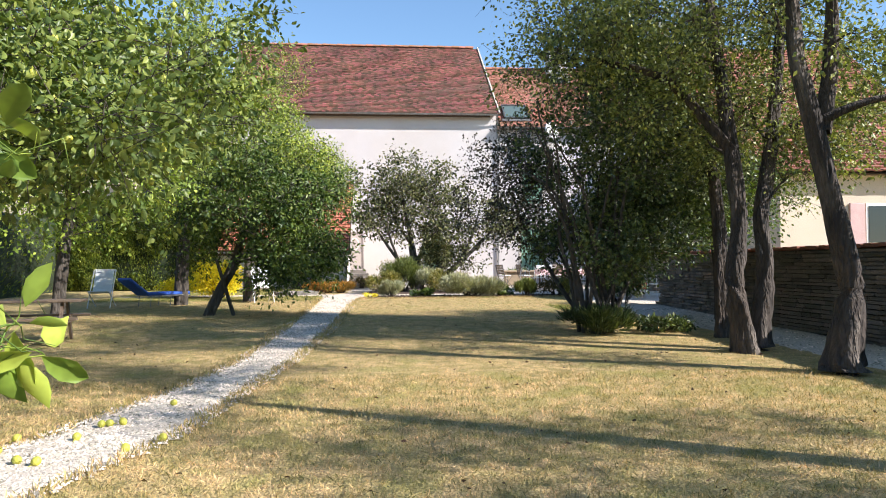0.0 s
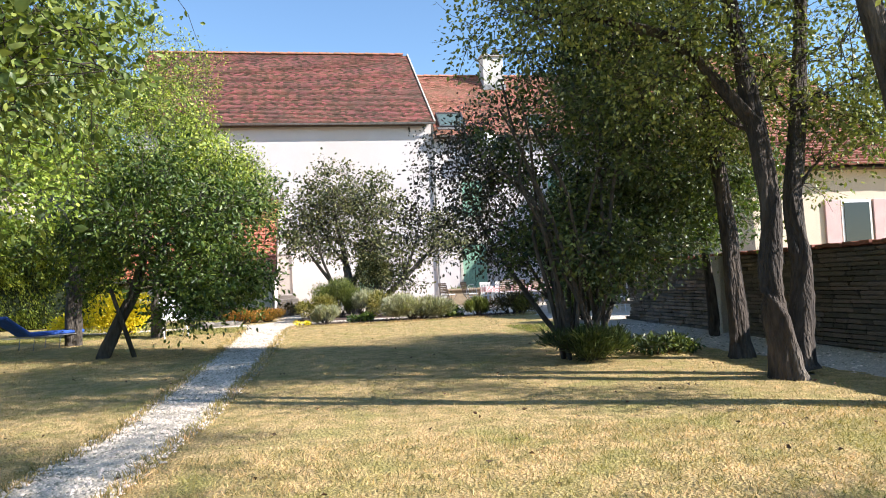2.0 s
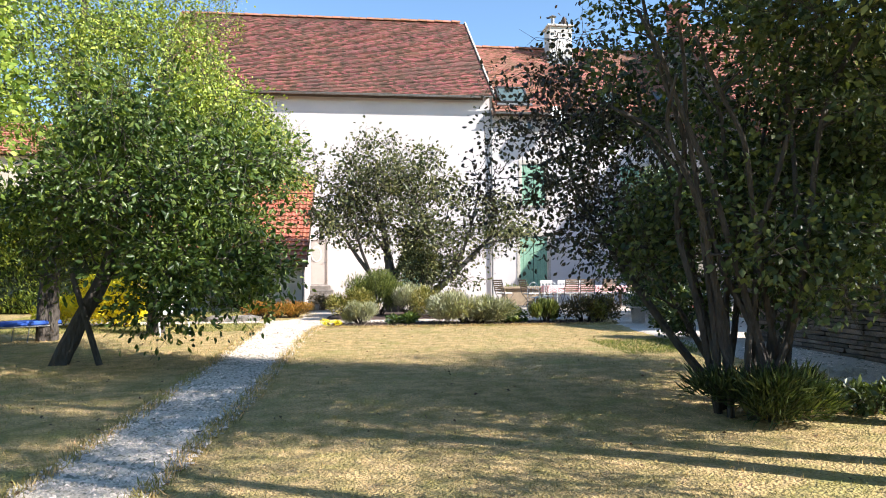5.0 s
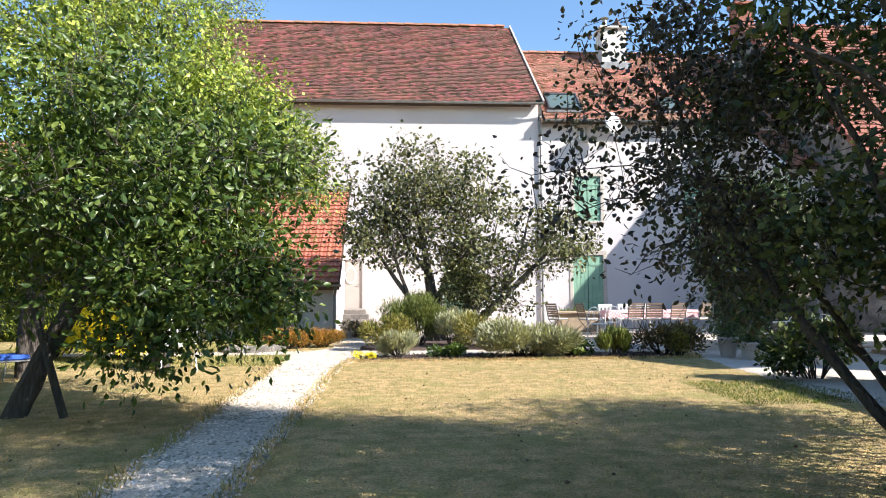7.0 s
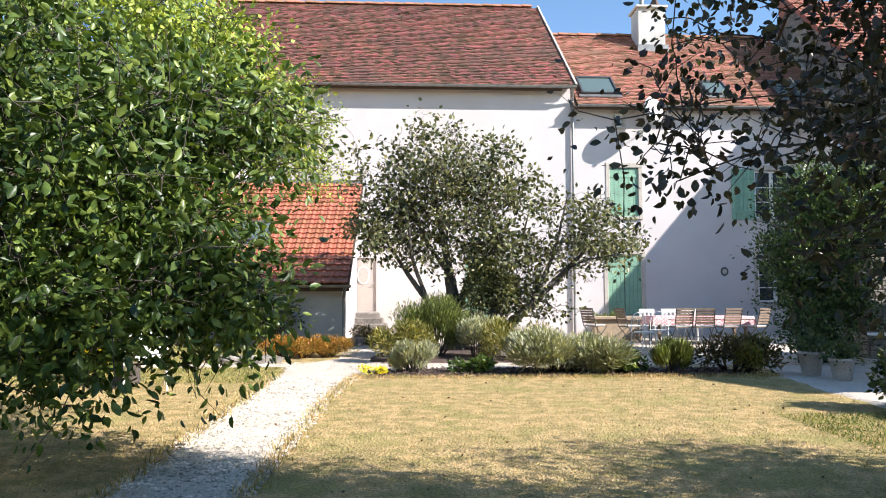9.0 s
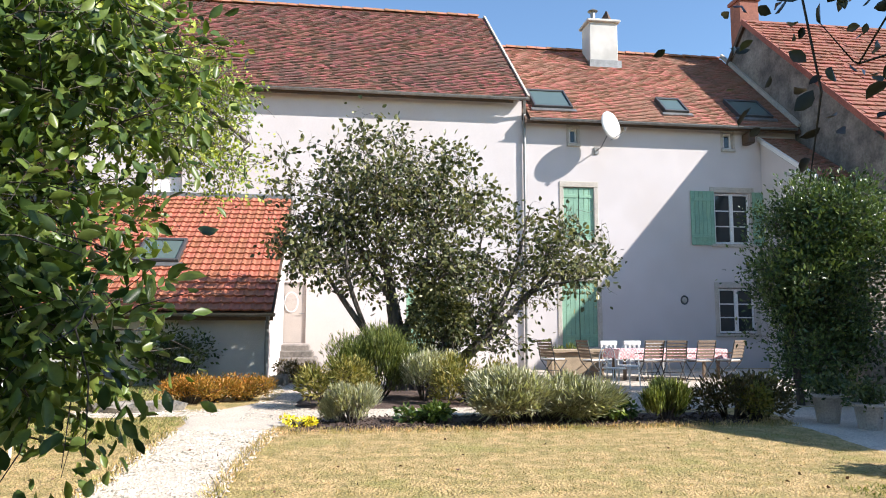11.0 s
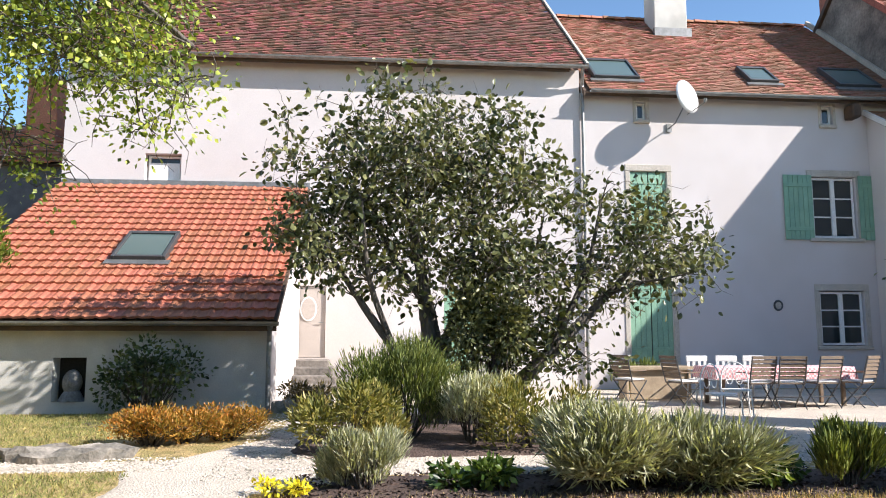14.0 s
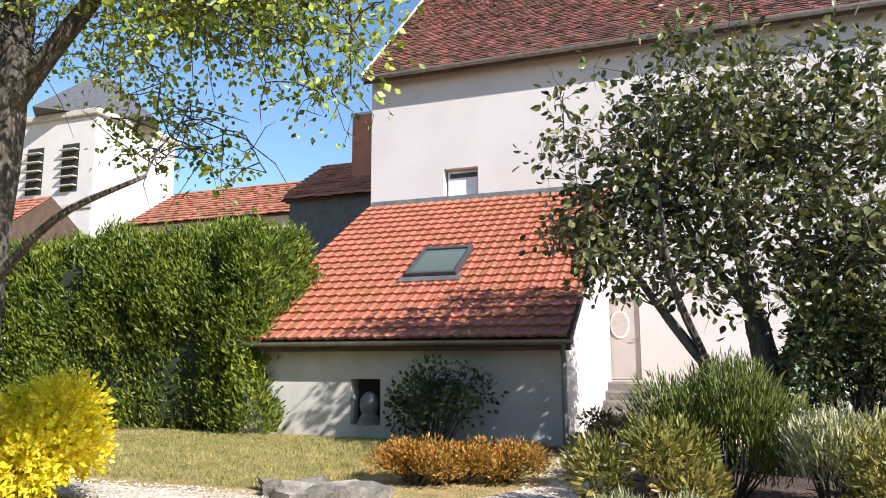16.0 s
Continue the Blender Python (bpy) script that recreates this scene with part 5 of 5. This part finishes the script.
shrub("spurge", "grey-green feathery shrub under the lilac", 1.7, 27.2, 0.7, 0.5, 0.85, 3000, 0.11, 0.08, L_LAV, 78, 0.6)
shrub("spurge", "olive shrub with dry brown tips", 2.5, 26.9, 0.75, 0.5, 0.85, 3000, 0.09, 0.16, L_OLIVE, 79, 0.4)
shrub("perennial", "low green leafy plant at the bed's edge", 1.45, 24.75, 0.4, 0.28, 0.28, 700, 0.09, 0.28, L_APPLE, 80)
shrub("perennial", "small green leafy plant in the bed", 4.1, 24.6, 0.45, 0.3, 0.38, 900, 0.09, 0.28, L_APPLE, 81)
shrub("perennial", "low yellow flowering tuft by the path", -0.35, 24.65, 0.26, 0.18, 0.16, 350, 0.045, 0.3, L_YELLOW, 82)
shrub("perennial", "leafy green plant at the foot of the green shutter door", 6.6, 34.6, 0.7, 0.4, 0.75, 1500, 0.14, 0.12, L_ROSEM, 83, 0.6)
shrub("climber_shrub", "dark ivy round the lilac's foot", 2.1, 28.9, 0.8, 0.5, 2.0, 4200, 0.09, 0.3, L_LILAC, 84, lumps=16)
shrub("rose_bush", "dark leafy rose bush against the lean-to wall", -3.3, 30.75, 0.9, 0.35, 1.25, 1700, 0.09, 0.3, L_DARK, 85, lumps=14)
shrub("heather", "orange-brown low hedge plant by the lean-to", -2.3, 27.55, 0.6, 0.38, 0.45, 4600, 0.05, 0.2, L_ORANGE, 86, 0.35, "orange edging plants", lumps=18)
shrub("heather", "orange-brown low hedge plant by the lean-to", -1.45, 27.95, 0.6, 0.38, 0.45, 4600, 0.05, 0.2, L_ORANGE, 87, 0.35, "orange edging plants", lumps=18)
shrub("heather", "orange-brown low hedge plant by the lean-to", -1.9, 27.75, 0.5, 0.35, 0.4, 3000, 0.05, 0.2, L_ORANGE, 94, 0.35, "orange edging plants", lumps=16)
shrub("euonymus", "bright yellow leaved rounded shrub", -5.3, 25.3, 1.0, 0.75, 1.15, 7600, 0.08, 0.3, L_YELLOW, 88)
shrub("euonymus", "bright yellow leaved low shrub", -6.9, 25.6, 0.6, 0.5, 0.8, 2200, 0.08, 0.3, L_YELLOW, 89)
shrub("lily_clump", "strap-leaved clump at the foot of the dark shrub", 4.0, 13.2, 0.75, 0.5, 0.42, 4200, 0.14, 0.05, L_DARK, 90, 0.4)
shrub("perennial", "low green groundcover beside the dark shrub", 5.2, 13.4, 0.6, 0.4, 0.25, 1000, 0.09, 0.25, L_DARK, 91)
shrub("perennial", "mixed low plants before the stone wall", 6.9, 20.6, 0.8, 0.6, 0.9, 2400, 0.10, 0.28, L_DARK, 92)
shrub("perennial", "dry tufts at the lean-to corner", -0.8, 31.6, 0.45, 0.5, 0.5, 1000, 0.10, 0.15, L_BROWN, 93)

# fruit on and under the tree
r = np.random.default_rng(95)
fm = bmesh.new()
bmesh.ops.create_icosphere(fm, subdivisions=2, radius=0.034, matrix=Matrix.Diagonal((1, 1, 1.12, 1)))
bmesh.ops.create_cone(fm, cap_ends=True, segments=5, radius1=0.004, radius2=0.003, depth=0.03, matrix=Matrix.Translation((0, 0, 0.052)))
fr = bpy.data.meshes.new("fruit")
fm.to_mesh(fr)
fm.free()
fr.materials.append(FRUIT)
ft = [o for o in scene.objects if o.name == "fruit_tree"][0]
FP = in_blob(r, [(-4.2, 7.9, 3.5, 2.6, 3.1, 1.5, 3), (-2.7, 7.0, 2.9, 1.0, 1.4, 0.8, 1.2), (-3.9, 6.0, 2.9, 1.1, 1.1, 1.0, 1)], 110)
for p in FP:
    o = link("fruit", fr, FRUIT, ft)
    o.location = Vector(p) - ft.location
for i in range(14):
    y = r.uniform(4.2, 7.6)
    x = np.interp(y, PY, PL) + r.uniform(-0.1, 1.2)
    o = link("fallen_fruit", fr, FRUIT)
    o.matrix_basis = pose(x, y, gz(y) + 0.045, r.uniform(0, 180), r.uniform(0, 180), 0)
    tagged(o, "yellow-green fruit fallen on the gravel path", "fruit", "fallen fruit")

# ---- furniture ----
def slat_chair(m):
    """A folding garden chair with wooden slats and a dark frame, facing +y."""
    e = thing("garden_chair", "folding dark wooden slat chair at the terrace table", "chair", (0, 0, 0), group="chairs round the table")
    for x in (-0.24, 0.24):
        part("leg", bar((x, -0.22, 0), (x, 0.22, 0.45), 0.013), CHARCOAL, e)
        part("leg", bar((x * 0.92, 0.22, 0), (x * 0.92, -0.20, 0.45), 0.013), CHARCOAL, e)
        part("back_post", bar((x, -0.2, 0.45), (x, -0.33, 0.95), 0.014), CHARCOAL, e)
    for i in range(6):
        part("seat_slat", box(-0.24, 0.24, -0.2 + i * 0.072, -0.142 + i * 0.072, 0.445, 0.463, 0.004), TEAK, e)
    for i in range(6):
        z = 0.54 + i * 0.072
        part("back_slat", box(-0.25, 0.25, -0.235 - i * 0.019, -0.217 - i * 0.019, z, z + 0.058, 0.004), TEAK, e)
    part("seat_cushion", box(-0.21, 0.21, -0.19, 0.2, 0.466, 0.50, 0.012), CANVAS, e, "white seat pad")
    for x in (-0.26, 0.26):
        part("armrest", box(x - 0.02, x + 0.02, -0.25, 0.2, 0.64, 0.66, 0.006), TEAK, e)
    part("stretcher", bar((-0.24, -0.02, 0.2), (0.24, -0.02, 0.2), 0.01), CHARCOAL, e)
    e.matrix_world = m
    return e


TZ = 0.56
c0 = slat_chair(pose(7.5, 31.15, TZ, 0, 0, 4))
for x, y, a in ((8.08, 31.1, -6), (8.8, 31.2, 8), (6.25, 31.5, -75), (5.5, 32.3, -60)):
    copy_thing(c0, pose(x, y, TZ, 0, 0, a))
copy_thing(c0, pose(9.6, 31.3, TZ, 0, 0, 30))
tb = thing("terrace_table", "long terrace table standing on gravel", "table", (8.25, 31.9, TZ))
part("tabletop", box(-1.35, 1.35, -0.45, 0.45, 0.70, 0.735, 0.006), TEAK, tb)
for x in (-1.2, 1.2):
    for y in (-0.36, 0.36):
        part("leg", box(x - 0.035, x + 0.035, y - 0.035, y + 0.035, 0, 0.70, 0.005), TEAK, tb)
# tablecloth with hanging folds
V, F = [], []
nx, ny = 56, 24
for j in range(ny + 1):
    for i in range(nx + 1):
        u, v = -1.6 + 3.2 * i / nx, -0.7 + 1.4 * j / ny
        ox, oy = max(0, abs(u) - 1.37), max(0, abs(v) - 0.47)
        fold = 0.02 * math.sin(u * 14) * min(1, oy * 6) + 0.02 * math.sin(v * 16) * min(1, ox * 6)
        x = max(-1.37, min(1.37, u)) + math.copysign(0.02 + abs(fold) if ox else 0, u)
        y = max(-0.47, min(0.47, v)) + math.copysign(0.02 + abs(fold) if oy else 0, v)
        V.append((x, y, 0.741 - max(ox, oy)))
for j in range(ny):
    for i in range(nx):
        F.append((j * (nx + 1) + i, j * (nx + 1) + i + 1, (j + 1) * (nx + 1) + i + 1, (j + 1) * (nx + 1) + i))
tc = raw("tablecloth", V, F, GINGHAM, smooth=True)
tc.matrix_basis = pose(8.25, 31.9, TZ)
tagged(tc, "pink and white gingham cloth over the terrace table", "tablecloth")


def plastic_chair(m):
    e = thing("plastic_chair", "white plastic garden chair behind the table", "chair", (0, 0, 0), group="white chairs")
    for x in (-0.22, 0.22):
        for y in (-0.2, 0.2):
            part("leg", bar((x * 1.1, y * 1.15, 0), (x, y, 0.43), 0.018, r2=0.025), PLASTIC, e)
        part("armrest", box(x - 0.03 if x < 0 else x, x if x < 0 else x + 0.03, -0.22, 0.2, 0.62, 0.645, 0.01), PLASTIC, e)
        part("arm_post", bar((x, 0.19, 0.43), (x, 0.19, 0.63), 0.016), PLASTIC, e)
    part("seat", box(-0.23, 0.23, -0.22, 0.23, 0.42, 0.45, 0.012), PLASTIC, e)
    bk = box(-0.23, 0.23, -0.27, -0.24, 0.80, 0.92, 0.012)
    for i in range(4):
        box(-0.21 + i * 0.12, -0.15 + i * 0.12, -0.265, -0.245, 0.44, 0.81, bm=bk)
    part("backrest", bk, PLASTIC, e)
    e.matrix_world = m
    return e


p0 = plastic_chair(pose(7.2, 32.75, TZ, 0, 0, 180))
for x in (7.85, 8.45):
    copy_thing(p0, pose(x, 32.8, TZ, 0, 0, 176))
wb = thing("wooden_sideboard", "pale rustic wooden bench table below the green door", "table", (6.35, 33.2, TZ))
part("top", box(-0.85, 0.85, -0.3, 0.3, 0.62, 0.70, 0.015), OAK, wb)
part("front_panel", box(-0.6, 0.6, -0.2, -0.15, 0.02, 0.62, 0.01), OAK, wb)
for x in (-0.7, 0.64):
    part("side_panel", box(x, x + 0.06, -0.24, 0.24, 0, 0.62, 0.008), OAK, wb)

# white deck chair, blue sunbed, second chair on the lawn
def deck_chair(at, rz, label):
    e = thing("deck_chair", label, "deck chair", at, rz)
    for x in (-0.29, 0.29):
        part("back_rail", bar((x, 0.45, 0), (x, -0.25, 1.05), 0.016), WHITEPAINT, e)
        part("seat_rail", bar((x * 0.93, -0.35, 0), (x * 0.93, 0.45, 0.46), 0.016), WHITEPAINT, e)
    part("crossbar", bar((-0.29, -0.25, 1.05), (0.29, -0.25, 1.05), 0.016), WHITEPAINT, e)
    part("crossbar", bar((-0.27, 0.45, 0.46), (0.27, 0.45, 0.46), 0.016), WHITEPAINT, e)
    V, F = [], []
    for i in range(13):
        f = i / 12
        y, z = 0.45 - 0.7 * f, 0.46 + 0.59 * f - 0.30 * math.sin(math.pi * f) ** 1.2
        for x in (-0.25, 0.25):
            V += [(x, y, z), (x, y + 0.006, z - 0.006)]
    for i in range(12):
        a = 4 * i
        F += [(a, a + 2, a + 6, a + 4), (a + 1, a + 5, a + 7, a + 3), (a, a + 4, a + 5, a + 1), (a + 2, a + 3, a + 7, a + 6)]
    raw("sling", V, F, CANVAS, e, "pale canvas sling")
    return e


deck_chair(G(-7.75, 21.5), 186, "white folding deck chair on the lawn")
deck_chair(G(-3.6, 23.0), 200, "white folding deck chair near the yellow shrub")
sb = thing("sunbed", "blue folding sunbed with raised headrest on the lawn", "sunbed", G(-6.35, 21.7), 52)
part("mattress", box(-0.45, 0.95, -0.28, 0.28, 0.325, 0.41, 0.02), BLUE, sb)
hr = box(-0.75, 0, -0.28, 0.28, 0, 0.08, 0.02)
bmesh.ops.transform(hr, matrix=pose(-0.45, 0, 0.33, 0, 36, 0), verts=hr.verts)
part("headrest", hr, BLUE, sb)
for x in (-0.35, 0.3, 0.85):
    lg = bar((x, -0.27, 0.3), (x - 0.04, -0.27, 0), 0.012)
    part("leg", lg, ZINC, sb)
    part("leg", bar((x, 0.27, 0.3), (x - 0.04, 0.27, 0), 0.012), ZINC, sb)
part("frame", bar((-0.45, -0.29, 0.31), (0.95, -0.29, 0.31), 0.014), ZINC, sb)
part("frame", bar((-0.45, 0.29, 0.31), (0.95, 0.29, 0.31), 0.014), ZINC, sb)
pt = thing("picnic_table", "dark weathered wooden picnic table in the shade", "table", G(-5.9, 12.9), 12)
for i in range(5):
    part("top_board", box(-0.9, 0.9, -0.36 + i * 0.145, -0.225 + i * 0.145, 0.70, 0.74, 0.005), TEAK, pt)
for y in (-0.72, 0.58):
    part("bench_board", box(-0.9, 0.9, y, y + 0.14, 0.42, 0.46, 0.005), TEAK, pt)
for x in (-0.6, 0.6):
    part("leg", plank((x, -0.6, 0), (x, -0.2, 0.70), 0.04, 0.09), TEAK, pt)
    part("leg", plank((x, 0.6, 0), (x, 0.2, 0.70), 0.04, 0.09), TEAK, pt)
    part("bench_bearer", box(x + 0.025, x + 0.065, -0.72, 0.72, 0.34, 0.42), TEAK, pt)


def pot(at, r, h, label, plant=None):
    e = thing("flower_pot", label, "pot", at, group="terrace pots")
    V, F = [], []
    prof = [(r * 0.72, 0), (r * 0.98, h * 0.86), (r * 1.08, h * 0.87), (r * 1.08, h), (r * 0.95, h), (r * 0.9, h * 0.88), (0.01, h * 0.86)]
    for rr, z in prof:
        for k in range(18):
            a = 2 * math.pi * k / 18
            V.append((rr * math.cos(a), rr * math.sin(a), z))
    for i in range(len(prof) - 1):
        for k in range(18):
            F.append((i * 18 + k, i * 18 + (k + 1) % 18, (i + 1) * 18 + (k + 1) % 18, (i + 1) * 18 + k))
    raw("vessel", V, F, TERRACOTTA, e, smooth=True)
    rr = np.random.default_rng(int(at[0] * 100))
    if plant:
        n = 500
        P = rr.normal(size=(n, 3)) * (r * 0.7, r * 0.7, 0.1) + (0, 0, h + 0.12)
        leaves("foliage", P, rr.normal(size=(n, 3)) + (0, 0, 0.5), 0.08, 0.25, plant, e, rr)
    return e


pot(G(7.3, 23.5), 0.19, 0.36, "pale clay pot by the gravel", L_DARK)
pot(G(7.15, 24.15), 0.2, 0.42, "pale pot with a dark plant", L_DARK)


def iron_chair(at, rz):
    e = thing("iron_chair", "white wrought-iron garden chair with scrolled back", "chair", at, rz, "iron chairs")
    for x in (-0.2, 0.2):
        part("leg", bar((x * 1.15, 0.22, 0), (x, 0.2, 0.44), 0.012), WHITEPAINT, e)
        part("leg", bar((x * 1.15, -0.24, 0), (x, -0.2, 0.44), 0.012), WHITEPAINT, e)
    part("seat", bar((0, 0, 0.43), (0, 0, 0.455), 0.24, 20), WHITEPAINT, e)
    pts = [((0.22 * math.cos(math.pi * k / 12), -0.22, 0.44 + 0.46 * math.sin(math.pi * k / 12) ** 0.6), 0.012) for k in range(13)]
    V, F = tubes([pts], 6)
    raw("back_hoop", V, F, WHITEPAINT, e)
    paths = []
    for s in (-1, 1):
        paths.append([((s * (0.08 + 0.06 * math.cos(a * 0.5)) , -0.22, 0.66 + 0.14 * math.sin(a * 0.5)), 0.008) for a in range(0, 13)])
    V, F = tubes(paths, 5)
    raw("scroll", V, F, WHITEPAINT, e)
    return e


iron_chair(G(8.2, 23.3), 150)
iron_chair(G(8.75, 23.2), 175)
gc = iron_chair(G(5.9, 29.2), 200)
tagged(gc, "grey metal bistro chair on the sunny gravel")
copy_thing(gc, pose(6.5, 29.9, gz(30), 0, 0, 160))
gt = thing("bistro_table", "small round garden table with a checked top", "table", G(8.45, 23.95))
part("tabletop", bar((0, 0, 0.70), (0, 0, 0.73), 0.38, 24), WHITEPAINT, gt)
for k in range(3):
    a = 2.1 * k
    part("leg", bar((0.3 * math.cos(a), 0.3 * math.sin(a), 0), (0.05 * math.cos(a), 0.05 * math.sin(a), 0.70), 0.013), CHARCOAL, gt)
rp = pot(G(8.0, 22.4), 0.2, 0.32, "pot of red flowers by the gravel")
rr = np.random.default_rng(99)
leaves("flowers", rr.normal(size=(260, 3)) * (0.13, 0.13, 0.06) + (0, 0, 0.42), rr.normal(size=(260, 3)) + (0, 0, 1), 0.06, 0.4, mat("red_petal", (0.5, 0.03, 0.02), (0.4, 0.02, 0.02), 5, 0.6, 0, 30, trans=0.2), rp, rr, label="red petals")

# stone slab by the path, well slab near the dark shrub
def rough_slab(name, label, at, w, d, h, seed, material):
    r = np.random.default_rng(seed)
    n = 26
    V = []
    for z, k in ((0, 1.0), (h * 0.7, 1.0), (h, 0.84)):
        for i in range(n):
            a = 2 * math.pi * i / n
            q = k * (1 + 0.12 * math.sin(3 * a + seed) + 0.09 * math.sin(7 * a + seed * 2) + r.normal(0, 0.04))
            V.append((w * q * math.cos(a), d * q * math.sin(a), z + (r.normal(0, 0.028) if z else 0)))
    F = [(l * n + i, l * n + (i + 1) % n, (l + 1) * n + (i + 1) % n, (l + 1) * n + i) for l in (0, 1) for i in range(n)]
    V.append((0, 0, h * 1.02))
    F += [(2 * n + i, 2 * n + (i + 1) % n, 3 * n) for i in range(n)]
    o = raw(name, V, F, material)
    o.matrix_basis = pose(at[0], at[1], at[2] - 0.01)
    return tagged(o, label, "stone")


rough_slab("stone_slab", "weathered flat stone slab by the gravel path", G(-3.0, 26.65), 0.7, 0.3, 0.14, 101, STEPSTONE)
rough_slab("stone_slab", "pale flat stone slab on the gravel", G(6.3, 15.7), 0.45, 0.3, 0.1, 102, LIMESTONE)
for i, (x, y, s) in enumerate(((-0.9, 31.9, 0.25), (-0.6, 32.3, 0.3), (-1.1, 31.2, 0.2), (2.0, 27.5, 0.2), (2.2, 28.0, 0.28))):
    rough_slab("garden_stone", "rough weathered garden stone", G(x, y), s, s * 0.7, s * 1.1, 110 + i, STEPSTONE)

# ---- pieces of roof and wall, last ----
# interlocking tiles of the lean-to
tw_, tc_ = 0.235, 0.315
V, F = [], []
nk = 8
for s, h in ((0, 0.06), (tc_ * 1.12, 0.010)):
    for k in range(nk + 1):
        u = k / nk
        V.append((u * tw_, s, h + 0.017 * max(0, math.sin(u * 2 * math.pi)) + 0.006 * math.sin(u * 9)))
for k in range(nk + 1):
    V.append((k / nk * tw_, 0, V[k][2] - 0.045))
for k in range(nk):
    F += [(k, k + 1, nk + 2 + k, nk + 1 + k), (2 * nk + 2 + k, 2 * nk + 3 + k, k + 1, k)]
tm = bpy.data.meshes.new("tile")
tm.from_pydata(V, [], F)
tm.materials.append(TILE_NEW)
an = math.degrees(math.atan2(LR[1] - LE[1], LR[0] - LE[0]))
slope = math.hypot(LR[1] - LE[1], LR[0] - LE[0])
rows, cols = int(slope / tc_) + 1, int((LX1 + 0.2 - (LX0 - 0.1)) / tw_)
rv, rf2 = [], []
cnt = 0
for i in range(rows):
    s = i * tc_
    for j in range(cols):
        m = pose(LX0 - 0.1 + j * tw_, LE[0] - 0.04 + math.cos(radians(an)) * s, LE[1] - 0.01 + math.sin(radians(an)) * s, an + random.uniform(-0.5, 0.5), 0, 0)
        if cnt < 300 and i * tc_ < slope - 0.3:
            o = link("tile", tm, TILE_NEW, lean)
            o.matrix_basis = m
            cnt += 1
        elif s <= slope - 0.28:
            b = len(rv)
            rv += [m @ Vector(v) for v in V]
            rf2 += [tuple(b + q for q in f) for f in F]
tagged(raw("upper_tiles", rv, rf2, TILE_NEW_REST, lean), kind="stuff")

# flat stones of the boundary wall
r = np.random.default_rng(121)
sm = []
for k in range(6):
    bm = box(-0.5, 0.5, -0.5, 0.5, -0.5, 0.5, 0.12)
    for v in bm.verts:
        v.co += Vector(r.normal(0, 0.035, 3))
    me = bpy.data.meshes.new("stone")
    bm.to_mesh(me)
    bm.free()
    me.materials.append(DRYSTONE)
    sm.append(me)
rv, rf2 = [], []
cnt = 0
z = -0.02
while z < 1.72:
    h = r.uniform(0.05, 0.085)
    y = -2.0
    while y < 19.9:
        w = r.uniform(0.25, 0.6)
        m = Matrix.Translation((7.80 + r.normal(0, 0.012), y + w / 2, z + h / 2)) @ Matrix.Diagonal((0.14, w * 0.98, h * 0.92, 1))
        if not 15.55 < y + w / 2 < 16.0:
            if cnt < 300 and 10.3 < y < 14.5 and z > 0.1:
                o = link("stone", sm[cnt % 6], DRYSTONE, bw)
                o.matrix_basis = m
                cnt += 1
            else:
                me = sm[int(r.integers(6))]
                b = len(rv)
                rv += [m @ v.co for v in me.vertices]
                rf2 += [tuple(b + q for q in p.vertices) for p in me.polygons]
        y += w
    z += h
tagged(raw("wall_stones", rv, rf2, DRYSTONE_REST, bw), kind="stuff")
